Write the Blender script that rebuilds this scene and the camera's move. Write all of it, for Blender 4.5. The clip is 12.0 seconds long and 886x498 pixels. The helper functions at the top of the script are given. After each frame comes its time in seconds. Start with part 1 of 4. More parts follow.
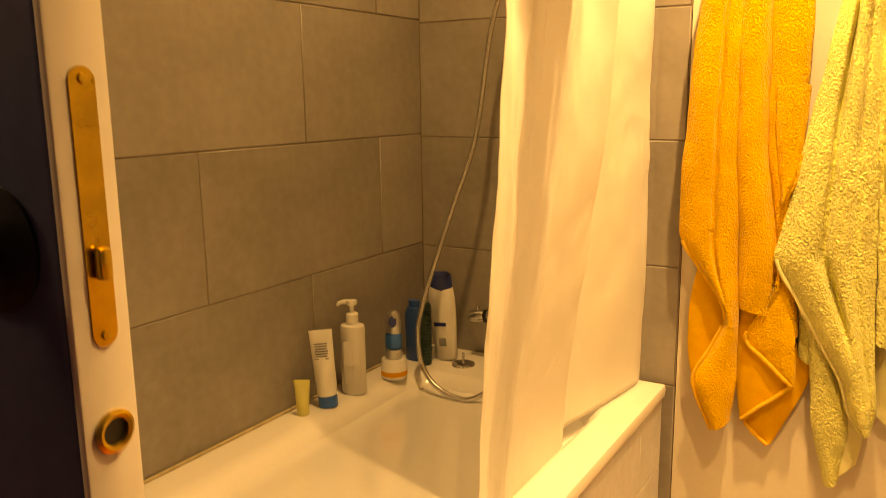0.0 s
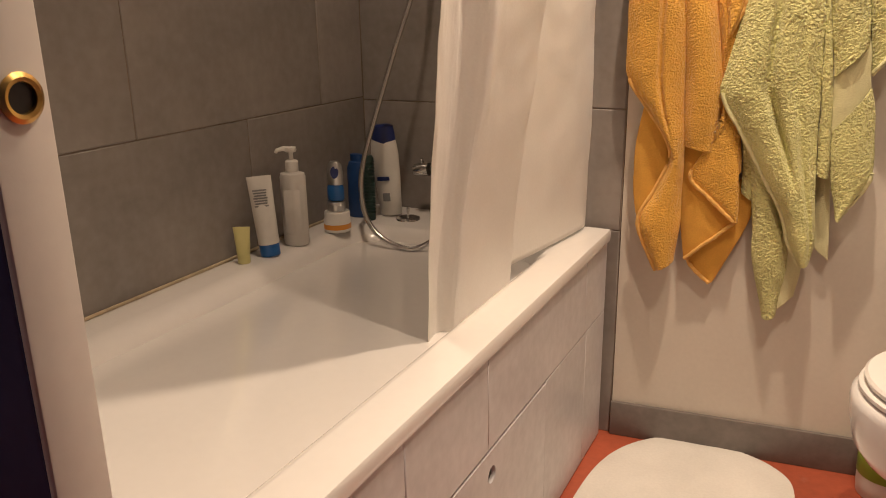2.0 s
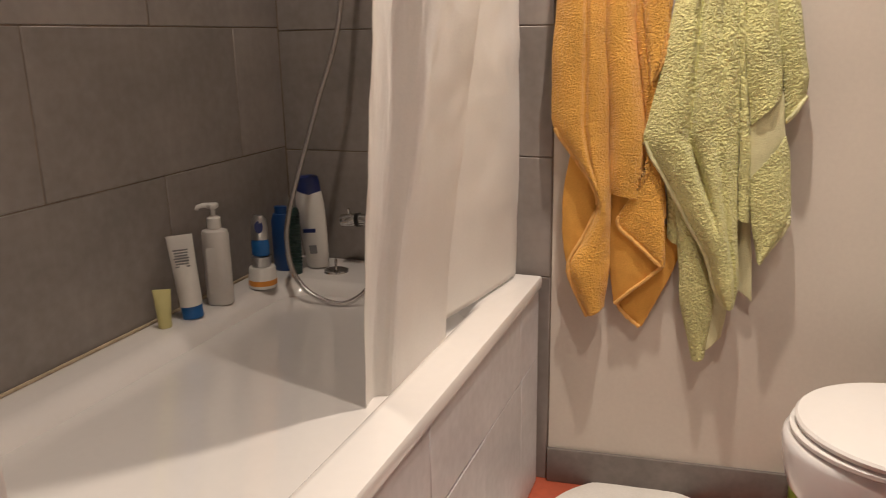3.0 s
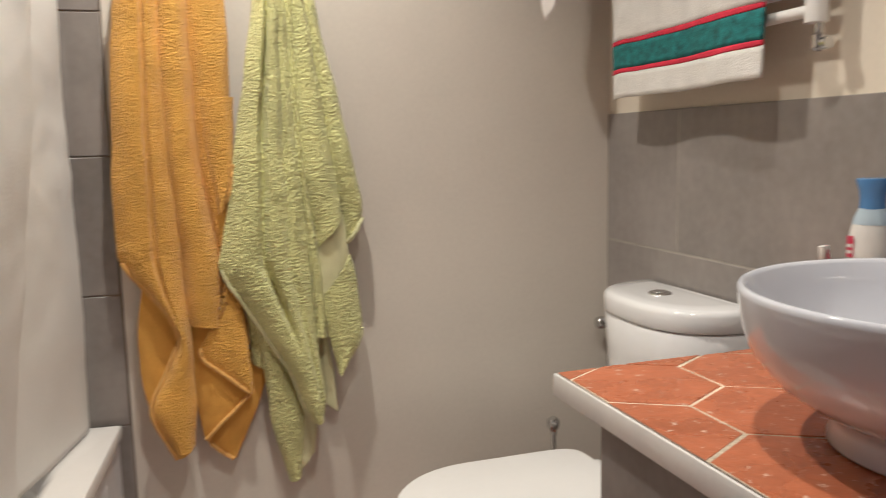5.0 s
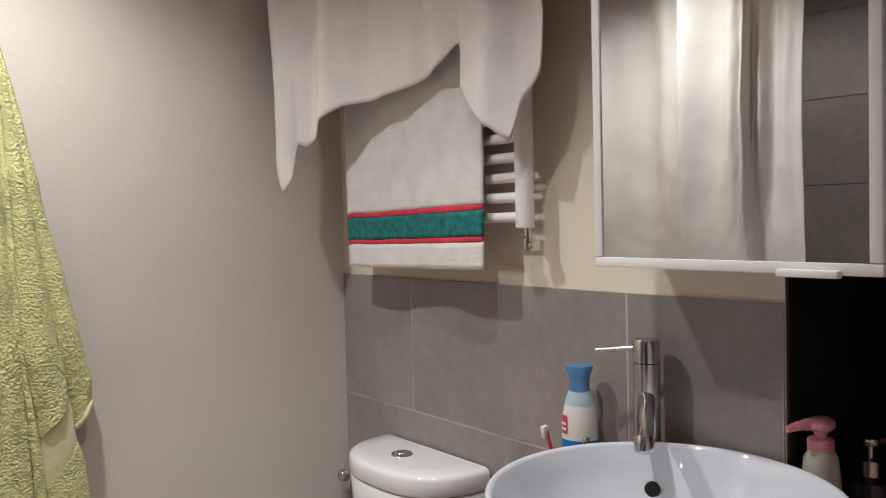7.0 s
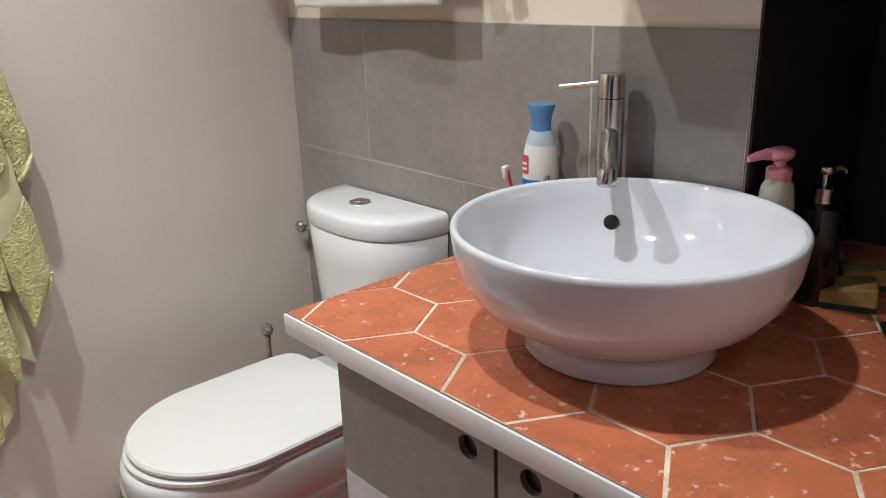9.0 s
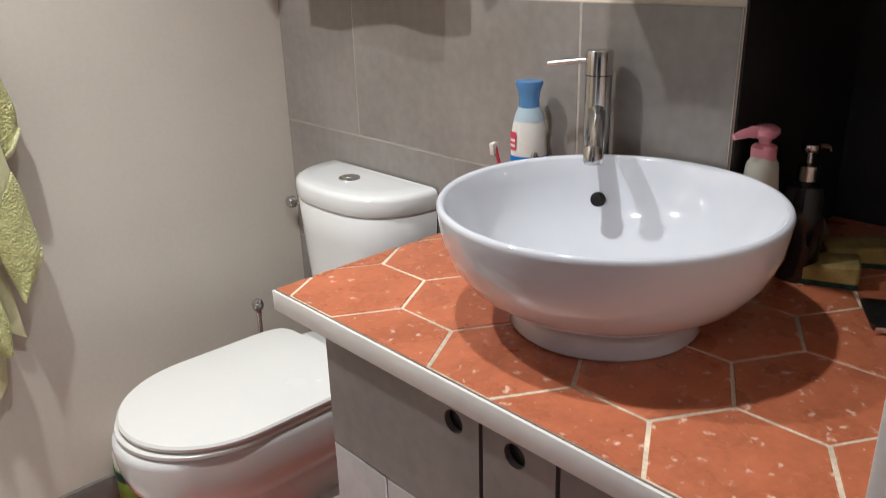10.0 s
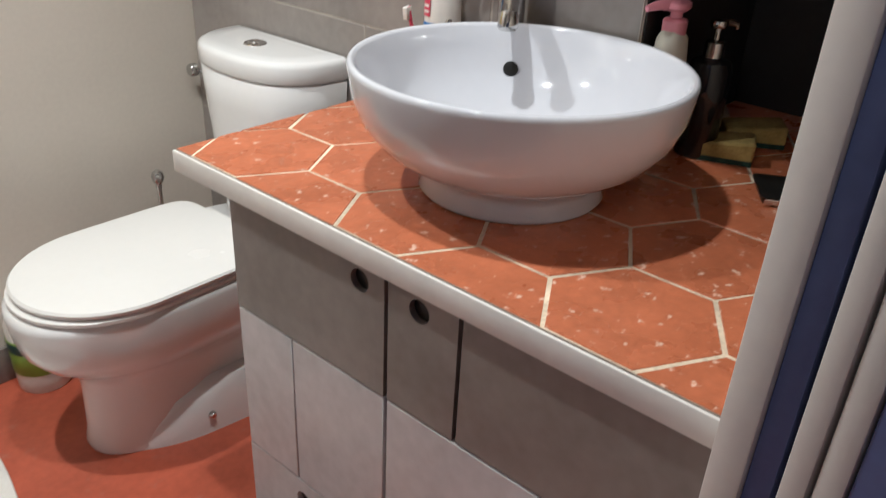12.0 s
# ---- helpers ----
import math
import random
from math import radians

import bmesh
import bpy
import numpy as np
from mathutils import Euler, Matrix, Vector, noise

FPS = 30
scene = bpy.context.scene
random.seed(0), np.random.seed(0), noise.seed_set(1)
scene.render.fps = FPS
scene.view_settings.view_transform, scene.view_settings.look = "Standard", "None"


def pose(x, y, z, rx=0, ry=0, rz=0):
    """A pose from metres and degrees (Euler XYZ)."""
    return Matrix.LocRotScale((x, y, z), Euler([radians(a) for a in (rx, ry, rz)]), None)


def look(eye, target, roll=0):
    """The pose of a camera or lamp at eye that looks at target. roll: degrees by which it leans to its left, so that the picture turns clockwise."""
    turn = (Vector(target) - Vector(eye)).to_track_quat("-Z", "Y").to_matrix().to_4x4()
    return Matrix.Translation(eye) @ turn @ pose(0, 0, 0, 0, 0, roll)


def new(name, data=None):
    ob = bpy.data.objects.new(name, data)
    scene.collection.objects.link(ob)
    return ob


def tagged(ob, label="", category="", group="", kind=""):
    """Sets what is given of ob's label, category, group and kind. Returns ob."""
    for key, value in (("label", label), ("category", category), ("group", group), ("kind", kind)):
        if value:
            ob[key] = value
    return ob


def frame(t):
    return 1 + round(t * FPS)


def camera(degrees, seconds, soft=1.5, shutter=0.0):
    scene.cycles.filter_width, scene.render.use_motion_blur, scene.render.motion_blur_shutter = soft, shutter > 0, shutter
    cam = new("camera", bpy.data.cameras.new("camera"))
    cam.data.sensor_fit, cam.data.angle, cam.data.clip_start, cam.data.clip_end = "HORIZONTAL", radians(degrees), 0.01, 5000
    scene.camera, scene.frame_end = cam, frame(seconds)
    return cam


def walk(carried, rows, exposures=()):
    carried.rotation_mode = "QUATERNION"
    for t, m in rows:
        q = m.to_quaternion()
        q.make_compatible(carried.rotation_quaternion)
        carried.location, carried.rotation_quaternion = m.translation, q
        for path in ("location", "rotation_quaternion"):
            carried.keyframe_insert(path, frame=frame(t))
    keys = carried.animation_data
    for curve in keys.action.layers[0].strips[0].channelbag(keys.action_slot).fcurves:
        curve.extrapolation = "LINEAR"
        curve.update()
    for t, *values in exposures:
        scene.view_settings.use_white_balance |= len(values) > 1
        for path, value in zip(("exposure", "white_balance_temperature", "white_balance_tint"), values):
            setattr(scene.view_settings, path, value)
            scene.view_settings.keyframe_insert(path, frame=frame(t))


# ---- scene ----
PATH = [
    (0, (1.148, -1.911, 1.282), (0.422, -0.629, 1.000), -0.7),
    (0.5, (1.178, -1.898, 1.198), (0.442, -0.632, 0.873), -1.8),
    (1, (1.169, -1.893, 1.128), (0.466, -0.632, 0.719), -1.3),
    (1.5, (1.154, -1.895, 1.097), (0.494, -0.627, 0.642), -1.0),
    (2, (1.133, -1.908, 1.110), (0.523, -0.610, 0.670), -0.9),
    (2.5, (1.095, -1.913, 1.147), (0.544, -0.585, 0.720), -0.8),
    (2.7, (1.090, -1.895, 1.150), (0.567, -0.549, 0.741), -0.9),
    (4.3, (1.091, -1.848, 1.156), (1.017, -0.376, 0.876), -0.9),
    (4.5, (1.085, -1.844, 1.152), (1.113, -0.363, 0.917), -1.1),
    (5, (0.998, -1.858, 1.191), (1.365, -0.418, 0.991), -1.2),
    (5.5, (0.929, -1.887, 1.222), (1.572, -0.544, 1.042), -0.6),
    (6, (0.898, -1.908, 1.277), (1.672, -0.630, 1.153), -1.1),
    (6.5, (0.918, -1.884, 1.374), (1.708, -0.610, 1.309), -1.3),
    (6.7, (0.927, -1.882, 1.396), (1.747, -0.627, 1.356), -1.2),
    (8.3, (0.909, -1.844, 1.384), (1.848, -0.717, 1.072), -0.6),
    (8.5, (0.915, -1.843, 1.367), (1.847, -0.727, 0.997), -0.1),
    (9, (0.929, -1.833, 1.343), (1.808, -0.720, 0.855), -1.8),
    (9.5, (0.934, -1.830, 1.362), (1.808, -0.720, 0.858), -0.2),
    (10, (0.933, -1.844, 1.350), (1.810, -0.751, 0.815), -1.6),
    (10.5, (0.918, -1.851, 1.293), (1.771, -0.800, 0.646), -1.3),
    (11, (0.924, -1.848, 1.251), (1.746, -0.844, 0.498), -0.7),
    (11.5, (0.920, -1.856, 1.262), (1.788, -0.908, 0.489), 2.0),
    (12, (0.924, -1.855, 1.302), (1.876, -0.939, 0.591), 3.0),
]
cam = camera(58.7, 12.0, soft=0.7, shutter=0.35)
walk(cam, [(t, look(e, g, r)) for t, e, g, r in PATH],
     exposures=[(0.0, 0.62, 40000, 24), (0.5, 0.44, 19000, 25), (1.0, 0.27, 10000, 29), (1.5, 0.12, 7300, 32), (2.0, 0.03, 6200, 29), (2.7, -0.03, 5600, 27),
                (4.3, -0.04, 5100, 19), (5.5, -0.28, 4900, 18), (6.5, -0.40, 4750, 19), (8.5, -0.14, 4600, 17), (9.5, 0.0, 4600, 17), (10.5, 0.04, 4600, 15), (12.0, 0.10, 4600, 15)])

# ---- light ----
world = bpy.data.worlds.new("world")
scene.world = world
world.use_nodes = True
world.node_tree.nodes["Background"].inputs[0].default_value = (0.75, 0.8, 0.9, 1)
world.node_tree.nodes["Background"].inputs[1].default_value = 0.008


def downlight_or_fill(x, y, z, power, target, size=0.028, cone=118):
    d = bpy.data.lights.new("downlight_or_fill", "SPOT")
    d.energy, d.color, d.shadow_soft_size, d.spot_size, d.spot_blend = power, (1.0, 0.83, 0.52), size, radians(cone), 1.0
    ob = new("downlight_or_fill", d)
    ob.matrix_world = look((x, y, z), target)
    return ob


# the third, behind the curtain, is an added fill for the tub
LAMPS = [(1.03, -0.43), (1.36, -1.02), (0.40, -0.60)]
for (lx, ly), power, cone in zip(LAMPS, (96, 74, 30), (126, 96, 122)):
    downlight_or_fill(lx, ly, 2.375, power, (lx, ly, 0), cone=cone)
# unseen fill on the hall side, added to brighten the blue door face
hall = bpy.data.lights.new("hall_fill", "POINT")
hall.energy, hall.color, hall.shadow_soft_size = 14, (1.0, 0.82, 0.54), 0.12
new("hall_fill", hall).location = (-0.45, -2.05, 2.25)

# ---- frames of reference: the east wall and the north wall are slightly out of square ----
EAST = pose(1.964, 0, 0, 0, 0, 3.78)      # x: into the wall, y: along it
NORTH = pose(0.714, 0, 0, 0, 0, 4.0)    # x: along the wall, y: into it
BATH = pose(0, 0, 0, 0, 0, -1.6)         # x: away from the west wall, y: along the tub


# ---- materials ----
def material(name, color, rough=0.5, metal=0.0, var=0.08, scale=8.0, fine=60.0, bump=0.02, bump_scale=None, dark=None, ramp=None,
             spec=0.5, coat=0.0, per_object=0.0, transmission=0.0, subsurface=0.0, sheen=0.0, coords="Object", bump_dist=0.002, specks=None):
    m = bpy.data.materials.new(name)
    m.use_nodes = True
    nt = m.node_tree
    n, l = nt.nodes, nt.links
    b = n["Principled BSDF"]
    tc = n.new("ShaderNodeTexCoord")
    n1, n2 = n.new("ShaderNodeTexNoise"), n.new("ShaderNodeTexNoise")
    n1.inputs["Scale"].default_value, n1.inputs["Detail"].default_value = scale, 4
    n2.inputs["Scale"].default_value, n2.inputs["Detail"].default_value = fine, 3
    for q in (n1, n2):
        l.new(tc.outputs[coords], q.inputs["Vector"])
    add = n.new("ShaderNodeMath")
    add.operation = "ADD"
    mul = n.new("ShaderNodeMath")
    mul.operation = "MULTIPLY"
    mul.inputs[1].default_value = 0.45
    l.new(n2.outputs["Fac"], mul.inputs[0])
    l.new(n1.outputs["Fac"], add.inputs[0])
    l.new(mul.outputs[0], add.inputs[1])
    last = add.outputs[0]
    if per_object:
        info = n.new("ShaderNodeObjectInfo")
        k = n.new("ShaderNodeMath")
        k.operation = "MULTIPLY_ADD"
        k.inputs[1].default_value, k.inputs[2].default_value = per_object, -per_object / 2
        l.new(info.outputs["Random"], k.inputs[0])
        a2 = n.new("ShaderNodeMath")
        a2.operation = "ADD"
        l.new(last, a2.inputs[0])
        l.new(k.outputs[0], a2.inputs[1])
        last = a2.outputs[0]
    r = n.new("ShaderNodeValToRGB")
    c0 = tuple(c * (1 - 2.2 * var) for c in color) if dark is None else dark
    c1 = tuple(min(1, c * (1 + 1.6 * var)) for c in color)
    r.color_ramp.elements[0].position, r.color_ramp.elements[1].position = 0.45, 1.0
    r.color_ramp.elements[0].color, r.color_ramp.elements[1].color = (*c0, 1), (*c1, 1)
    l.new(last, r.inputs[0])
    l.new(r.outputs[0], b.inputs["Base Color"])
    if specks:
        col, sc, lo, hi = specks
        ns = n.new("ShaderNodeTexNoise")
        ns.inputs["Scale"].default_value, ns.inputs["Detail"].default_value, ns.inputs["Roughness"].default_value = sc, 6, 0.62
        l.new(tc.outputs[coords], ns.inputs["Vector"])
        rs = n.new("ShaderNodeValToRGB")
        rs.color_ramp.elements[0].position, rs.color_ramp.elements[1].position = lo, hi
        l.new(ns.outputs["Fac"], rs.inputs[0])
        mx = n.new("ShaderNodeMix")
        mx.data_type = "RGBA"
        l.new(rs.outputs[0], mx.inputs["Factor"])
        l.new(r.outputs[0], mx.inputs["A"])
        mx.inputs["B"].default_value = (*col, 1)
        l.new(mx.outputs["Result"], b.inputs["Base Color"])
    rr = n.new("ShaderNodeMapRange")
    rr.inputs["To Min"].default_value, rr.inputs["To Max"].default_value = max(0.02, rough - 0.08), min(1, rough + 0.08)
    l.new(n1.outputs["Fac"], rr.inputs["Value"])
    l.new(rr.outputs[0], b.inputs["Roughness"])
    b.inputs["Metallic"].default_value = metal
    b.inputs["Specular IOR Level"].default_value = spec
    b.inputs["Coat Weight"].default_value = coat
    b.inputs["Transmission Weight"].default_value = transmission
    b.inputs["Sheen Weight"].default_value = sheen
    if subsurface:
        b.inputs["Subsurface Weight"].default_value = subsurface
        b.inputs["Subsurface Radius"].default_value = (0.02, 0.02, 0.02)
    if bump:
        n3 = n2
        if bump_scale:
            n3 = n.new("ShaderNodeTexNoise")
            n3.inputs["Scale"].default_value, n3.inputs["Detail"].default_value = bump_scale, 3
            l.new(tc.outputs[coords], n3.inputs["Vector"])
        bp = n.new("ShaderNodeBump")
        bp.inputs["Strength"].default_value, bp.inputs["Distance"].default_value = min(1, bump * 10), bump_dist
        l.new(n3.outputs["Fac"], bp.inputs["Height"])
        l.new(bp.outputs[0], b.inputs["Normal"])
    return m


GREY_TILE = material("grey_tile", (0.275, 0.247, 0.228), 0.40, var=0.10, scale=5, fine=40, bump=0.02, per_object=0.25)
GROUT = material("grout", (0.23, 0.18, 0.14), 0.9, var=0.15, bump=0.05)
PALE_TILE = material("pale_grey_tile", (0.61, 0.595, 0.61), 0.38, var=0.08, scale=5, fine=40, bump=0.02, per_object=0.12)
PALE_JOINT = material("pale_joint", (0.42, 0.38, 0.33), 0.9, var=0.12, fine=150, bump=0.05)
PALE_GROUT = material("pale_grout", (0.64, 0.53, 0.39), 0.9, var=0.25, fine=150, bump=0.06)
PLASTER = material("plaster", (0.70, 0.64, 0.56), 0.75, var=0.03, scale=3, fine=90, bump=0.015)
CREAM = material("cream_plaster", (0.74, 0.66, 0.54), 0.75, var=0.03, scale=3, fine=90, bump=0.015)
# ceilings are out of view; this grey is lowered to cut bounced light
CEILING = material("dimmed_ceiling", (0.50, 0.47, 0.43), 0.9, var=0.02)
ENAMEL = material("white_enamel", (0.80, 0.77, 0.74), 0.12, var=0.015, scale=3, bump=0.0, coat=0.3)
CERAMIC = material("white_ceramic", (0.83, 0.82, 0.82), 0.07, var=0.01, scale=3, bump=0.0, coat=0.5)
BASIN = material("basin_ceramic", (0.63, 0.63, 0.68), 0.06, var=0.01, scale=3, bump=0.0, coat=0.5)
SEAT = material("seat_plastic", (0.84, 0.82, 0.80), 0.25, var=0.01, scale=3, bump=0.0)
WHITE_PAINT = material("white_paint", (0.74, 0.70, 0.66), 0.45, var=0.03, scale=6, bump=0.015)
TRIM_WHITE = material("trim_white", (0.78, 0.75, 0.72), 0.4, var=0.03, scale=12, bump=0.02)
BLUE_PAINT = material("blue_paint", (0.084, 0.106, 0.24), 0.5, var=0.10, scale=4, bump=0.03)
RED_FLOOR = material("red_floor", (0.46, 0.105, 0.050), 0.40, var=0.12, scale=4, fine=50, bump=0.02, specks=((0.42, 0.14, 0.09), 18, 0.60, 0.75))
TERRACOTTA = material("terracotta", (0.47, 0.150, 0.064), 0.28, var=0.11, scale=12, fine=80, bump=0.04, per_object=0.22, specks=((0.72, 0.48, 0.36), 52, 0.605, 0.68))
CHROME = material("chrome", (0.60, 0.59, 0.58), 0.17, metal=1.0, var=0.03, bump=0.0)
BRASS = material("brass", (0.60, 0.38, 0.12), 0.30, metal=1.0, var=0.12, scale=20, bump=0.01)
BLACK = material("black_plastic", (0.012, 0.011, 0.010), 0.35, var=0.1, bump=0.0)
CURTAIN = material("curtain_cloth", (0.90, 0.88, 0.85), 0.7, var=0.03, scale=6, fine=200, bump=0.03)
ORANGE = material("orange_towel", (0.86, 0.46, 0.06), 0.95, var=0.10, scale=9, fine=240, bump=0.1, bump_scale=230, bump_dist=0.008, sheen=0.3)
GREEN = material("green_towel", (0.79, 0.77, 0.32), 0.95, var=0.10, scale=9, fine=220, bump=0.1, bump_scale=190, bump_dist=0.011, sheen=0.3)
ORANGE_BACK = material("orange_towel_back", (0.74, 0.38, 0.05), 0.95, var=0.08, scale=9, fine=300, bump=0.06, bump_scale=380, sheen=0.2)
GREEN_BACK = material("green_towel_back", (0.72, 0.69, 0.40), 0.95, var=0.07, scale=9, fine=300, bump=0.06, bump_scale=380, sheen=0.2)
HEM_ORANGE = material("orange_hem", (0.80, 0.46, 0.12), 0.9, var=0.08, scale=80, fine=300, bump=0.05)
HEM_GREEN = material("green_hem", (0.70, 0.68, 0.38), 0.9, var=0.08, scale=80, fine=300, bump=0.05)
WHITE_TOWEL = material("white_towel", (0.74, 0.71, 0.67), 0.95, var=0.05, scale=20, fine=300, bump=0.09, bump_scale=300, sheen=0.2)
GREYISH_CLOTH = material("pale_cloth", (0.80, 0.75, 0.71), 0.9, var=0.04, scale=10, fine=300, bump=0.03)
RED_BAND = material("red_band", (0.62, 0.03, 0.06), 0.9, var=0.12, scale=60, fine=300, bump=0.06)
TEAL_BAND = material("teal_band", (0.025, 0.17, 0.17), 0.85, var=0.3, scale=70, fine=260, bump=0.06)
MIRROR = material("mirror_glass", (0.70, 0.70, 0.68), 0.02, metal=1.0, var=0.0, bump=0.0)
for q in (MIRROR,):
    q.node_tree.links.remove(q.node_tree.nodes["Principled BSDF"].inputs["Roughness"].links[0])
    q.node_tree.nodes["Principled BSDF"].inputs["Roughness"].default_value = 0.01
MAT_WHITE = material("white_mat", (0.80, 0.77, 0.72), 0.85, var=0.04, scale=8, fine=150, bump=0.05)
DARK_GREY = material("dark_grey_cloth", (0.10, 0.105, 0.11), 0.9, var=0.15, scale=12, fine=250, bump=0.06)


# thin cloth lets part of the light through
cn = CURTAIN.node_tree
tl, ms = cn.nodes.new("ShaderNodeBsdfTranslucent"), cn.nodes.new("ShaderNodeMixShader")
tl.inputs["Color"].default_value, ms.inputs[0].default_value = (0.82, 0.72, 0.60, 1), 0.30
cn.links.new(cn.nodes["Principled BSDF"].outputs[0], ms.inputs[1])
cn.links.new(tl.outputs[0], ms.inputs[2])
cn.links.new(ms.outputs[0], cn.nodes["Material Output"].inputs["Surface"])


# ---- builders ----
def box(bm, x0, x1, y0, y1, z0, z1, bevel=0.0, seg=2):
    m = Matrix.LocRotScale(((x0 + x1) / 2, (y0 + y1) / 2, (z0 + z1) / 2), None, (x1 - x0, y1 - y0, z1 - z0))
    g = bmesh.ops.create_cube(bm, size=1, matrix=m)
    if bevel:
        ed = list({e for v in g["verts"] for e in v.link_edges})
        bmesh.ops.bevel(bm, geom=ed, offset=bevel, segments=seg, affect="EDGES", profile=0.5)
    return bm


def nbox(*a, **k):
    return box(bmesh.new(), *a, **k)


def lathe(profile, seg=48, bm=None, m=Matrix.Identity(4), sx=1.0, sy=1.0):
    """A turned body from (radius, height) pairs."""
    bm = bm or bmesh.new()
    rings = []
    for r, z in profile:
        if r < 1e-6:
            rings.append([bm.verts.new(m @ Vector((0, 0, z)))])
        else:
            rings.append([bm.verts.new(m @ Vector((sx * r * math.cos(6.2831853 * i / seg), sy * r * math.sin(6.2831853 * i / seg), z))) for i in range(seg)])
    for a, b in zip(rings, rings[1:]):
        for i in range(seg):
            j = (i + 1) % seg
            f = [a[i % len(a)], a[j % len(a)], b[j % len(b)], b[i % len(b)]]
            f = list(dict.fromkeys(f))
            if len(f) > 2:
                bm.faces.new(f)
    bmesh.ops.recalc_face_normals(bm, faces=bm.faces)
    return bm


def loft(rings, close=True, caps=True, bm=None):
    """A skin over rings of equal point counts."""
    bm = bm or bmesh.new()
    vs = [[bm.verts.new(p) for p in ring] for ring in rings]
    n = len(vs[0])
    for a, b in zip(vs, vs[1:]):
        for i in range(n if close else n - 1):
            j = (i + 1) % n
            bm.faces.new((a[i], a[j], b[j], b[i]))
    if caps and close:
        bm.faces.new(list(reversed(vs[0])))
        bm.faces.new(vs[-1])
    bmesh.ops.recalc_face_normals(bm, faces=bm.faces)
    return bm


def tube(points, radius, seg=12, bm=None, closed=False):
    """A round bar along points."""
    pts = [Vector(p) for p in points]
    rings = []
    up = Vector((0.13, 0.31, 0.94)).normalized()
    for i, p in enumerate(pts):
        d = (pts[min(i + 1, len(pts) - 1)] - pts[max(i - 1, 0)]).normalized()
        a = d.cross(up).normalized()
        b = d.cross(a).normalized()
        rr = radius[i] if isinstance(radius, (list, tuple)) else radius
        rings.append([p + rr * (math.cos(6.2831853 * k / seg) * a + math.sin(6.2831853 * k / seg) * b) for k in range(seg)])
    return loft(rings, bm=bm)


def finish(bm, smooth=True, angle=40):
    if smooth:
        for f in bm.faces:
            f.smooth = True
        for e in bm.edges:
            if len(e.link_faces) == 2 and e.calc_face_angle(0) > radians(angle):
                e.smooth = False


def part(name, bm, mat, parent=None, label="", m=None, angle=40):
    finish(bm, angle=angle)
    me = bpy.data.meshes.new(name)
    bm.to_mesh(me)
    bm.free()
    me.materials.append(mat)
    ob = new(name, me)
    if parent is not None:
        ob.parent = parent
    if m is not None:
        ob.matrix_local = m
    if label:
        tagged(ob, label=label)
    return ob


def thing(name, label, category, m=None, group="", kind=""):
    ob = new(name)
    ob.empty_display_size = 0.05
    if m is not None:
        ob.matrix_world = m
    return tagged(ob, label=label, category=category, group=group, kind=kind)


def structure(name, bm, mat, label, m=None):
    return tagged(part(name, bm, mat, m=m), label=label, category=name.split("_")[0], kind="structure")


def thick(ob, t, offset=0.0):
    s = ob.modifiers.new("solidify", "SOLIDIFY")
    s.thickness, s.offset = t, offset
    return ob


def lerp_poly(pts, u):
    """A place along a polyline, u from 0 to 1 by the points' own first number."""
    for (u0, *a), (u1, *b) in zip(pts, pts[1:]):
        if u <= u1 + 1e-9:
            k = (u - u0) / (u1 - u0)
            k = k * k * (3 - 2 * k) * 0.35 + k * 0.65
            return [p + (q - p) * k for p, q in zip(a, b)]
    return list(pts[-1][1:])


def sheet(fn, nu, nv, bm=None):
    """A cloth-like sheet from fn(u, v), with u and v from 0 to 1."""
    bm = bm or bmesh.new()
    vs = [[bm.verts.new(fn(i / nu, j / nv)) for i in range(nu + 1)] for j in range(nv + 1)]
    for j in range(nv):
        for i in range(nu):
            bm.faces.new((vs[j][i], vs[j][i + 1], vs[j + 1][i + 1], vs[j + 1][i]))
    return bm


# ---- the room ----
H = 2.42
# near black: the shade inside the washstand recess is put into this colour
RECESS_SHADE = material("recess_shade", (0.022, 0.019, 0.018), 0.5, var=0.15, scale=5, bump=0.02)
GREY_SKIRT = material("grey_skirting", (0.20, 0.175, 0.16), 0.5, var=0.12, scale=10, fine=60, bump=0.03)

structure("floor", nbox(-0.15, 2.6, -1.66, 0.25, -0.1, 0.0), RED_FLOOR, "worn brick-red painted bathroom floor")
structure("hall_floor", nbox(-1.0, 2.6, -3.6, -1.662, -0.1, -0.002), RED_FLOOR, "brick-red hall floor outside the door")
structure("ceiling", nbox(-0.15, 2.6, -1.62, 0.25, H, H + 0.1), CEILING, "plain unseen ceiling, darkened to cut bounced light")
structure("hall_ceiling", nbox(-1.0, 2.6, -3.6, -1.625, H + 0.05, H + 0.15), CEILING, "plain unseen hall ceiling, darkened to cut bounced light")
WEST = structure("wall_west", nbox(-0.12, -0.0022, -1.62, 0.15, 0, H), GROUT, "bathroom wall behind the tub, clad in large grey tiles", m=BATH)
NTILED = structure("wall_north_tiled", nbox(-0.015, 0.728, 0.0022, 0.12, 0, H), GROUT, "end wall of the tub, clad in large grey tiles")
structure("wall_north", nbox(0.016, 1.40, 0.0, 0.1, 0, H), PLASTER, "painted off-white plaster wall behind the hanging towels", m=NORTH)
EASTW = structure("wall_east", nbox(0.0, 0.14, -1.192, 0.16, 0, H), CREAM, "cream plaster wall with a grey tiled splashback", m=EAST)
structure("wall_recess", nbox(0.45, 0.52, -1.75, -1.05, 0, H), RECESS_SHADE, "back wall of the washstand recess, its shade put into the colour", m=EAST)
